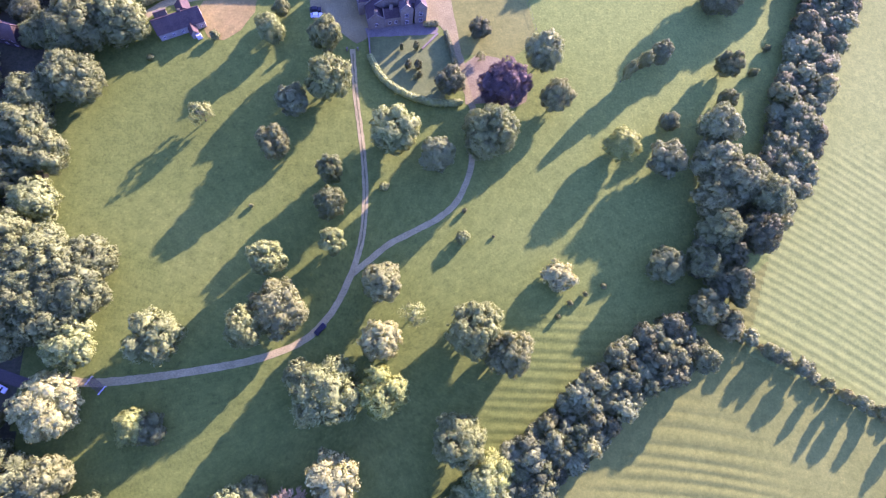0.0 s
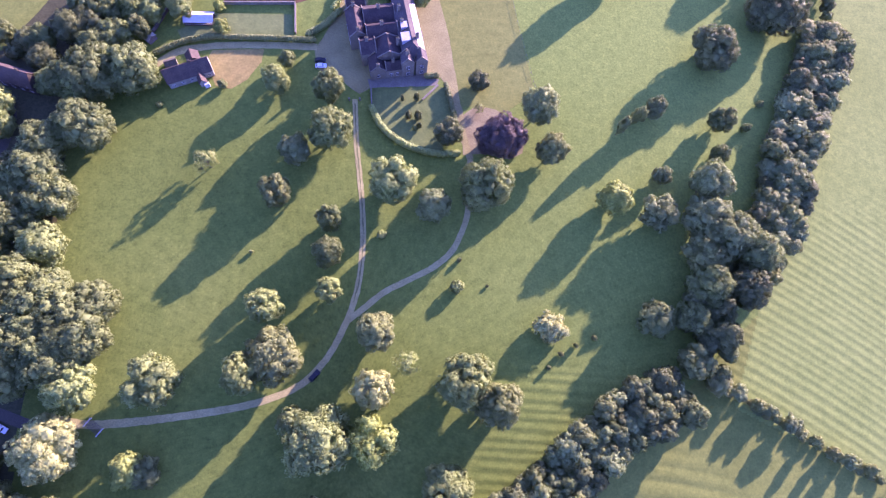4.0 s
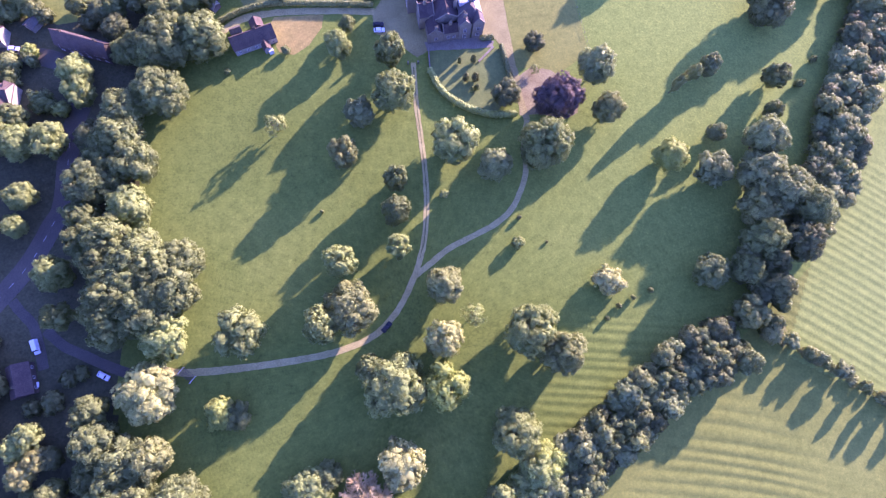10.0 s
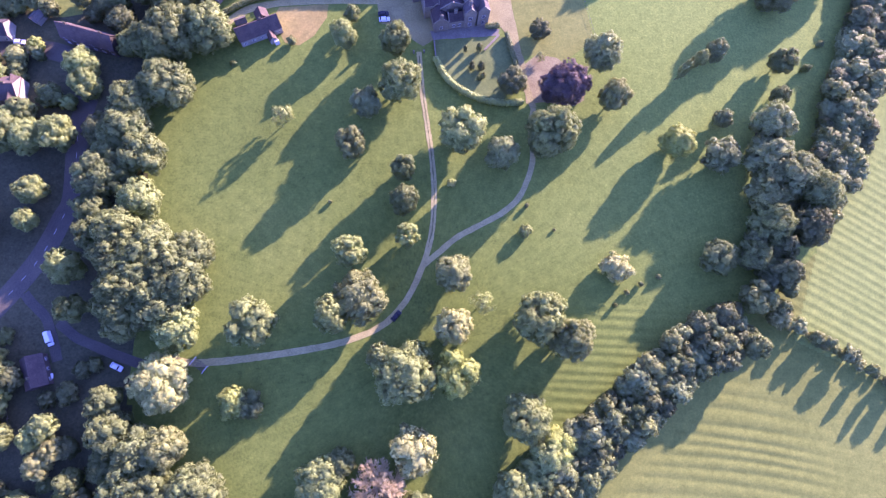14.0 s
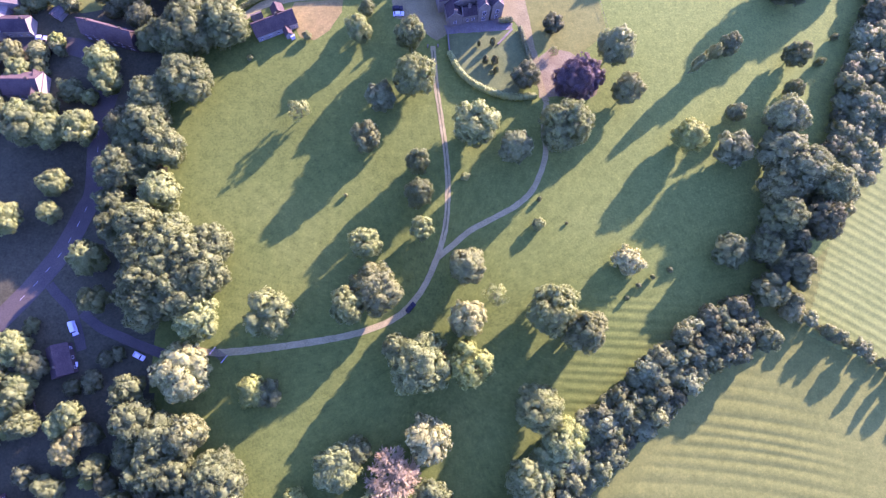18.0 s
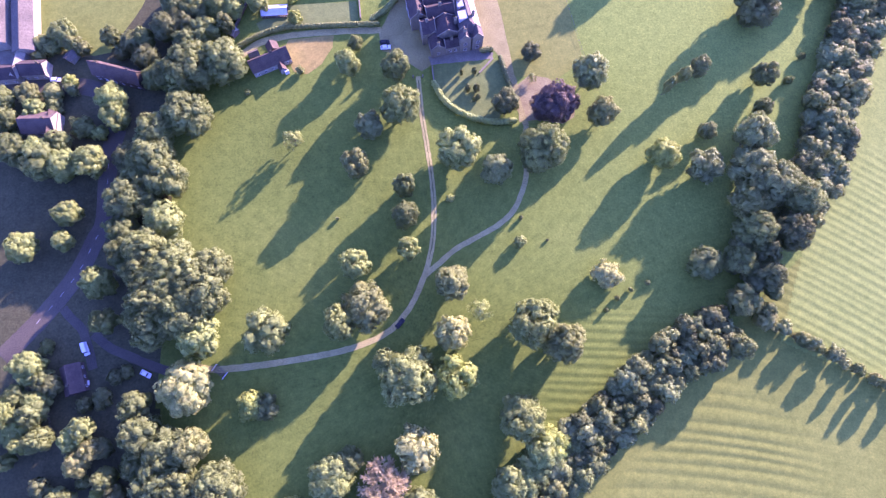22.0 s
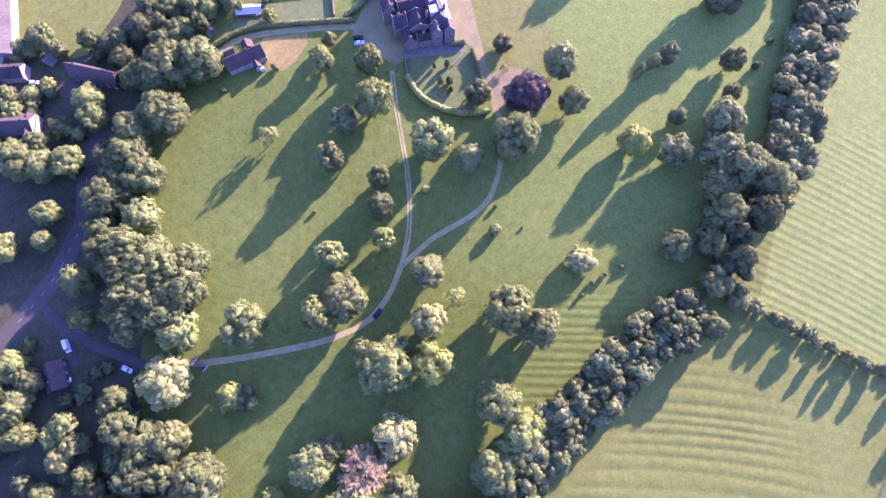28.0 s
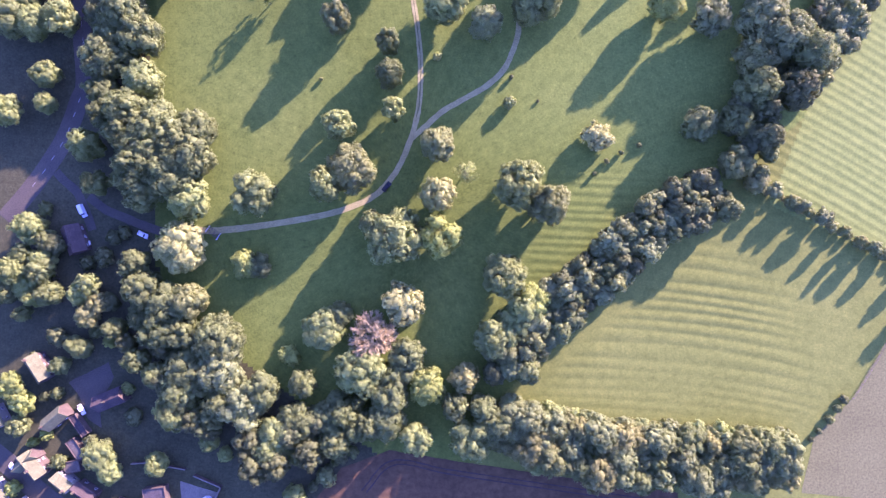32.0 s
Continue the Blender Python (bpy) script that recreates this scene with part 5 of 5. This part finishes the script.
wall_run("garden_wall", [(0.1, 120.1), (1.1, 109.8)], 1.6, 0.35, STONE, "low stone wall beside the garden lawn")
wall_run("terrace_wall", [(26.3, 122.5), (20.3, 115.5)], 0.5, 0.6, STONE, "low pale stone wall across the garden lawn")
wall_run("kitchen_garden_wall", [(-59.6, 152.4), (-32.0, 155.0), (-30.6, 141.0)], 1.5, 0.4, STONE, "weathered wall of the kitchen garden")
wall_run("yard_wall", [(-84.1, 137.0), (-78.9, 152.0)], 1.6, 0.4, BRICK, "brick garden wall beside a path")
wall_run("lane_wall", [(-103.7, 139.2), (-97.6, 150.3)], 1.6, 0.4, BRICK, "brick garden wall among trees")
wall_run("barn_wall", [(-118.6, 114.4), (-117.3, 123.2)], 2.0, 0.4, BRICK, "brick yard wall of the old farm house")


def house(name, x, y, turn, length, depth, eave, ridge, wall, roof, label, chimneys=((0.3, 0),), wing=None, group="", category="house", windows=True):
    """A simple pitched house; its ridge runs along its own x."""
    ob = thing(name, x, y, 0, turn, label, category, group)
    gabled(ob, -length / 2, length / 2, -depth / 2, depth / 2, eave, ridge, 'x', wall, roof)
    for a, b in chimneys:
        chimney(ob, a * length, b * depth, ridge - 1.5, ridge + 1.0, 0.9, 0.6, 2, BRICK)
    if windows:
        n = max(2, int(length / 3.2))
        for k in range(n):
            u = (k + 0.5) / n * length - length / 2
            for z in ((1.5, 4.0) if eave > 4.4 else (1.5,)):
                window(ob, u, -depth / 2, z, 1.1, 1.1, -90)
                window(ob, u, depth / 2, z, 1.1, 1.1, 90)
    if wing:
        a, b, c, d, e, r = wing
        gabled(ob, a, b, c, d, e, r, 'y', wall, roof)
    return ob


# the cottage by the back lane, with its dormer and outbuildings
cottage = house("cottage", -67.8, 119.7, 25, 16.6, 6.4, 3.6, 7.4, RENDERED, DARK_CLAY, "long cottage with a dark tiled roof", ((0.12, 0.0),), (1.0, 5.5, 3.4, 7.2, 3.0, 5.2))
gabled(cottage, 2.2, 4.8, -6.4, -3.2, 2.6, 4.4, 'y', RENDERED, DARK_CLAY)
bm = bmesh.new()
box(bm, 3.6, 5.4, -7.4, -6.45, 0, 2.2)
part("porch", bm, WHITE, cottage, "white porch at the garden side")
house("shed", -85.5, 134.6, -35, 5.2, 3.6, 2.2, 3.4, WOOD, RENDERED, "small shed with a pale roof by the hedge", (), None, "", "shed", False)
house("outhouse", -75.2, 123.5, 25, 4.2, 2.6, 2.0, 2.9, RENDERED, SHEET, "small white outhouse beside the cottage", (), None, "", "shed", False)
gh = thing("greenhouse", -67.7, 144.1, 0, 4, "white-framed glass greenhouse with a brick base", "greenhouse")
bm = bmesh.new()
box(bm, -5.6, 5.6, -2.4, 2.4, -0.1, 0.7)
part("base", bm, BRICK, gh)
for k in range(15):
    u = -5.6 + 0.8 * k
    bm = bmesh.new()
    for s in (-1, 1):
        box(bm, u - 0.06, u + 0.06, 2.34 * s - 0.06, 2.34 * s + 0.06, 0.7, 2.0)
        slab(bm, (u - 0.06, 2.4 * s, 2.0), (u + 0.06, 2.4 * s, 2.0), (u + 0.06, 0, 3.3), (u - 0.06, 0, 3.3), 0.08)
    part("glazing_bar", bm, WHITE, gh)
bm = bmesh.new()
box(bm, -5.7, 5.7, -0.12, 0.12, 3.28, 3.42)
for s in (-1, 1):
    box(bm, -5.7, 5.7, 2.4 * s - 0.12, 2.4 * s + 0.12, 1.95, 2.12)
box(bm, -0.25, 0.25, -2.4, 2.4, 1.9, 2.1)
part("frame", bm, WHITE, gh)
for s in (-1, 1):
    bm = bmesh.new()
    slab(bm, (-5.6, 2.4 * s, 1.97), (5.6, 2.4 * s, 1.97), (5.6, 0, 3.25), (-5.6, 0, 3.25), 0.02)
    part("roof_glass", bm, WHITE, gh, "whitewashed greenhouse glass")

# the farm and the row along the village road
house("old_farm_house", -129.0, 112.8, -14, 20.5, 6.2, 4.6, 9.6, BRICK, DARK_CLAY, "long brick farm house with a dark roof", ((-0.3, 0), (0.35, 0)))
house("farm_shed", -173.1, 145.1, -80, 46, 8.5, 5.0, 7.0, RENDERED, SHEET, "long farm shed with a pale sheet roof", (), None, "farm sheds", "shed", False)
house("farm_shed", -185.9, 147.3, -80, 44, 10.0, 5.0, 7.4, RENDERED, SHEET, "broad farm shed with a lilac-grey sheet roof", (), None, "farm sheds", "shed", False)
house("white_barn", -171.2, 119.8, 84, 17, 3.6, 4.0, 5.6, RENDERED, RENDERED, "narrow barn with a white sunlit roof", (), None, "", "barn", False)
house("row_cottage", -164.5, 115.4, 3, 10.0, 6.5, 4.2, 7.0, RENDERED, SLATE, "rendered cottage with a slate roof on the road", ((0.4, 0),), None, "cottages by the road")
house("row_cottage", -176.9, 113.2, 6, 12.0, 6.5, 4.2, 7.0, RENDERED, SLATE, "rendered cottage with a slate roof on the road", ((-0.4, 0),), None, "cottages by the road")
house("garage", -150.9, 122.8, 60, 6.0, 4.0, 2.4, 3.6, RENDERED, SHEET, "small pale garage with a sheet roof", (), None, "", "garage", False)
house("roadside_house", -157.6, 90.6, 2, 13.0, 9.0, 5.0, 8.4, RENDERED, DARK_CLAY, "house with a dark hipped roof among trees", ((0.3, 0),), (3.0, 6.4, -6.5, 4.4, 4.6, 7.0))
house("lodge", -131.6, -10.0, -70, 10.5, 7.0, 3.2, 6.0, BRICK, DARK_CLAY, "shaded brick lodge beside the lane", ((0.2, 0),))
# the village
house("village_house", -144.6, -58.9, -57, 10.3, 5.50, 4.6, 7.3, BRICK, CLAY, "brick house with a sunlit tan roof", ((-0.42, 0),), None, "village houses")
house("village_house", -138.1, -78.0, 40, 9.0, 4.95, 4.6, 7.1, BRICK, CLAY, "brick house with a tan tiled roof", ((-0.4, 0),), None, "village houses")
house("village_house", -146.5, -95.8, -50, 10.6, 5.50, 4.8, 7.5, BRICK, CLAY, "gabled brick house with cross wings", ((0.1, 0),), (-4.5, -0.9, -5.0, 3.6, 4.8, 7.2), "village houses")
house("village_house", -135.2, -102.3, -38, 7.4, 4.47, 4.8, 7.1, RENDERED, CLAY, "pale house with a bright tan roof", ((0.4, 0),), None, "village houses")
house("village_house", -150.1, -113.9, -40, 9.8, 4.82, 4.8, 7.1, RENDERED, CLAY, "pale house with a bright tan roof", ((-0.4, 0),), None, "village houses")
house("village_house", -117.2, -70.7, 22, 11.0, 5.85, 4.6, 7.1, BRICK, SLATE, "shaded house with a grey slate roof", ((0.0, 0),), None, "village houses")
house("village_house", -126.9, -106.2, -33, 8.6, 4.13, 4.4, 6.5, BRICK, SLATE, "terraced house with a slate roof", ((0.3, 0), (-0.3, 0)), None, "village houses")
house("village_house", -118.3, -117.5, -20, 13.9, 4.82, 4.6, 6.9, BRICK, SLATE, "row of terraced houses with slate roofs", ((0.3, 0), (0, 0), (-0.3, 0)), None, "village houses")
house("village_house", -112.3, -112.1, -15, 7.4, 4.13, 4.4, 6.1, BRICK, SLATE, "back house with a slate roof", ((0.3, 0),), None, "village houses")
house("village_house", -81.7, -116.3, 50, 7.4, 4.47, 4.6, 6.9, BRICK, CLAY, "house with a sunlit tan roof beside a yard", ((0.3, 0),), None, "village houses")
house("village_house", -161.3, -77.7, -60, 8.2, 4.47, 4.6, 6.9, RENDERED, CLAY, "pale village house at the street", ((0.3, 0),), None, "village houses")
house("village_house", -160.7, -106.1, -50, 8.2, 4.47, 4.6, 6.9, RENDERED, CLAY, "white house with a tan roof at the street", ((0.3, 0),), None, "village houses")
for x, y, turn, a, b, h, r, words in ((-131.2, -90.4, -55, 8.6, 3.8, 2.4, SHEET, "flat blue-grey roofed garage"), (-132.6, -97.0, 12, 6.4, 4.6, 2.4, SHEET, "flat blue-grey roofed garage"), (-100.1, -110.3, -82, 11.5, 8.5, 3.2, PALE_SLATE, "flat-roofed grey back building"), (-130.2, -81.2, -55, 9.0, 3.0, 2.3, SLATE, "low flat-roofed lean-to")):
    ob = thing("garage", x, y, 0, turn, words + " in the village", "garage")
    flat_roofed(ob, -a / 2, a / 2, -b / 2, b / 2, h, BRICK, r)
ob = thing("marquee", -81.5, -111.1, 0, 40, "small white tent in the paved yard", "tent")
bm = bmesh.new()
bmesh.ops.create_cone(bm, cap_ends=True, segments=12, radius1=2.4, radius2=2.3, depth=2.0, matrix=pose(0, 0, 1.0))
part("side", bm, WHITE, ob)
bm = bmesh.new()
bmesh.ops.create_cone(bm, cap_ends=True, segments=12, radius1=2.6, radius2=0.1, depth=1.2, matrix=pose(0, 0, 2.6))
part("canopy", bm, WHITE, ob)
wall_run("village_wall", [(-86.3, -100.5), (-75.9, -104.9), (-79.8, -113.8)], 1.8, 0.3, BRICK, "brick wall round the paved yard")
wall_run("plot_wall", [(-110.6, -96.2), (-104.0, -95.7), (-89.6, -98.3)], 1.5, 0.3, BRICK, "brick wall behind village gardens")


# ---- vehicles ----
def paint(name, c):
    m, n, l, b = mat(name, 0.5, 0.25)
    at = n.new("ShaderNodeTexCoord")
    q = node(n, "ShaderNodeTexNoise", Scale=3.0, Detail=3.0)
    l.new(at.outputs["Object"], q.inputs["Vector"])
    l.new(ramp(n, l, q.outputs["Fac"], [(0.3, tuple(v * 0.9 for v in c)), (0.7, c)]), b.inputs["Base Color"])
    return m


WHITE_CAR, DARK_CAR, GREY_CAR = paint("white_car_paint", (0.75, 0.75, 0.74)), paint("black_car_paint", (0.025, 0.027, 0.03)), paint("silver_car_paint", (0.42, 0.43, 0.45))
RUBBER = paint("tyre_rubber", (0.02, 0.02, 0.02))


def car(x, y, turn, colour, label, van=False):
    ob = thing("van" if van else "car", x, y, 0.05, turn, label, "van" if van else "car")
    L, W, H = (5.2, 2.0, 2.1) if van else (4.3, 1.8, 1.45)
    body = bmesh.new()
    box(body, -L / 2, L / 2, -W / 2, W / 2, 0.28, 0.85)
    bmesh.ops.bevel(body, geom=body.edges[:], offset=0.12, segments=2, affect='EDGES')
    part("body", body, colour, ob)
    cab = bmesh.new()
    vs = box(cab, -L * (0.48 if van else 0.4), L * (0.3 if van else 0.2), -W * 0.44, W * 0.44, 0.84, H)
    for v in vs[4:]:
        v.co.x = v.co.x * (0.94 if van else 0.72) - (0.1 if van else 0.05)
        v.co.y *= 0.86
    bmesh.ops.bevel(cab, geom=cab.edges[:], offset=0.07, segments=2, affect='EDGES')
    part("roof", cab, colour, ob)
    g = bmesh.new()
    x1, x2 = L * (0.3 if van else 0.2), L * (0.3 if van else 0.2) * (0.94 if van else 0.72) - (0.1 if van else 0.05)
    slab(g, (x1 + 0.05, -W * 0.38, 0.92), (x1 + 0.05, W * 0.38, 0.92), (x2 + 0.06, W * 0.33, H - 0.08), (x2 + 0.06, -W * 0.33, H - 0.08), 0.02)
    part("windscreen", g, glass, ob)
    if not van:
        g = bmesh.new()
        x1, x2 = -L * 0.4, -L * 0.4 * 0.72 - 0.05
        slab(g, (x1 - 0.05, W * 0.38, 0.92), (x1 - 0.05, -W * 0.38, 0.92), (x2 - 0.06, -W * 0.33, H - 0.08), (x2 - 0.06, W * 0.33, H - 0.08), 0.02)
        part("rear_window", g, glass, ob)
    for u in (-0.3, 0.3):
        for s in (-1, 1):
            wb = bmesh.new()
            bmesh.ops.create_cone(wb, cap_ends=True, segments=16, radius1=0.32, radius2=0.32, depth=0.22, matrix=pose(u * L, s * (W / 2 - 0.1), 0.32, 90))
            part("wheel", wb, RUBBER, ob)
    for s in (-1, 1):
        hb = bmesh.new()
        box(hb, L / 2 - 0.03, L / 2 + 0.02, s * W * 0.36 - 0.18, s * W * 0.36 + 0.18, 0.55, 0.72)
        part("headlight", hb, WHITE, ob)
    return ob


car(-12.2, 10.0, 50, DARK_CAR, "black car standing on the gravel drive")
car(-129.9, 1.1, -65, WHITE_CAR, "white van parked on the short lane", True)
car(-106.4, -8.2, -25, WHITE_CAR, "white car parked under the trees")
car(-20.1, 129.8, 5, DARK_CAR, "dark car parked on the forecourt")
car(-19.6, 127.3, 5, WHITE_CAR, "white car parked on the forecourt")
car(-130.2, -75.6, -60, WHITE_CAR, "white car parked in the village yard")
car(-156.5, -97.9, -35, WHITE_CAR, "white car parked in the village street")
car(-133.9, -115.8, -35, WHITE_CAR, "white car parked in the village street")
car(-157.1, 111.9, 0, WHITE_CAR, "white car parked by the roadside cottage")
car(-129.0, -11.6, 10, WHITE_CAR, "white car parked beside the lodge")


# ---- fences, gates and the bare tree ----
def fence(points, gap, h, label, rails=2):
    ob = thing("fence", 0, 0, 0, 0, label, "fence")
    line = curve(points, gap)
    bmp = bmesh.new()
    box(bmp, -0.07, 0.07, -0.07, 0.07, -0.3, h)
    post = bpy.data.meshes.new("post")
    bmp.to_mesh(post)
    bmp.free()
    post.materials.append(WOOD)
    for p in line:
        part_of("post", post, ob, "", Matrix.Translation((p.x, p.y, 0)))
    for a, b in zip(line, line[1:]):
        d = b - a
        m = Matrix.Translation((a.x, a.y, 0)) @ pose(0, 0, 0, 0, 0, math.degrees(math.atan2(d.y, d.x)))
        for k in range(rails):
            bm = bmesh.new()
            z = h * (0.92 - 0.42 * k)
            box(bm, 0, d.length, -0.02, 0.02, z - 0.03, z + 0.03, m)
            part("rail", bm, WOOD, ob)
    return ob


fence([(53.5, 180.6), (58.5, 154.7), (62.6, 135.8), (65.6, 122.8)], 3.6, 1.0, "timber field fence along the edge of the lawn", 1)
fence([(164.3, -70.8), (171.1, -60.1), (177.1, -49.4)], 2.8, 1.1, "timber fence between pasture and stubble")
fence([(-141.3, -19.0), (-138.6, -27.8), (-138.0, -34.4)], 2.4, 1.2, "timber garden fence by the lodge")

gate = thing("cattle_grid", -79.2, -7.5, 0, 55, "cattle grid with white rails across the drive", "gate")
for s in (-1, 1):
    bm = bmesh.new()
    for z in (0.5, 1.0):
        box(bm, -1.4, 1.4, s * 2.6 - 0.05, s * 2.6 + 0.05, z - 0.06, z + 0.06)
    for u in (-1.4, 0, 1.4):
        box(bm, u - 0.07, u + 0.07, s * 2.6 - 0.07, s * 2.6 + 0.07, -0.2, 1.15)
    part("side_rail", bm, WHITE, gate, "white wooden side rail")
for k in range(9):
    bm = bmesh.new()
    box(bm, -1.2 + 0.3 * k - 0.05, -1.2 + 0.3 * k + 0.05, -2.4, 2.4, 0.06, 0.12)
    part("bar", bm, SHEET, gate)

gate = thing("gate", -5.7, 113.5, 0, 5, "white-posted gate at the head of the drive", "gate")
for s in (-1, 1):
    bm = bmesh.new()
    box(bm, s * 2.0 - 0.25, s * 2.0 + 0.25, -0.25, 0.25, 0, 1.6)
    box(bm, s * 2.0 - 0.32, s * 2.0 + 0.32, -0.32, 0.32, 1.6, 1.75)
    part("gate_post", bm, STONE, gate, "square stone gate post")


def bare_tree(x, y, r, h):
    """A leafless tree whose limbs fork again and again."""
    rng = np.random.default_rng(44)
    ob = thing("bare_tree", x, y, 0, 0, "leafless pinkish-grey tree with many fine branches", "tree")
    tv, tf = [], []
    tube(tv, tf, (0, 0, -0.3), (0, 0, h * 0.35), 0.5, 0.38, 9)
    part_of("trunk", mesh_of("trunk", tv, tf, DEAD), ob)

    def grow(verts, faces, p, d, length, rad, depth):
        q = p + d * length
        tube(verts, faces, p, q, rad, rad * 0.6, 5 if depth > 3 else 3)
        if depth == 0:
            return
        for _ in range(3):
            e = d + 0.36 * rng.standard_normal(3)
            e[2] += 0.08
            e /= np.linalg.norm(e)
            grow(verts, faces, p + d * length * rng.uniform(0.4, 1.0), e, length * rng.uniform(0.6, 0.82), max(rad * 0.6, 0.07), depth - 1)

    for k in range(30):
        a = k * 2.4 + rng.uniform(-0.3, 0.3)
        up = 0.05 + 1.4 * (k / 30) ** 1.5
        d = np.array([math.cos(a), math.sin(a), up])
        d /= np.linalg.norm(d)
        verts, faces = [], []
        grow(verts, faces, np.array([0, 0, h * rng.uniform(0.2, 0.4)]), d, r * 0.36, 0.26, 5)
        part_of("limb", mesh_of("limb", verts, faces, DEAD), ob)


bare_tree(-16.7, -45.9, 10.6, 16)
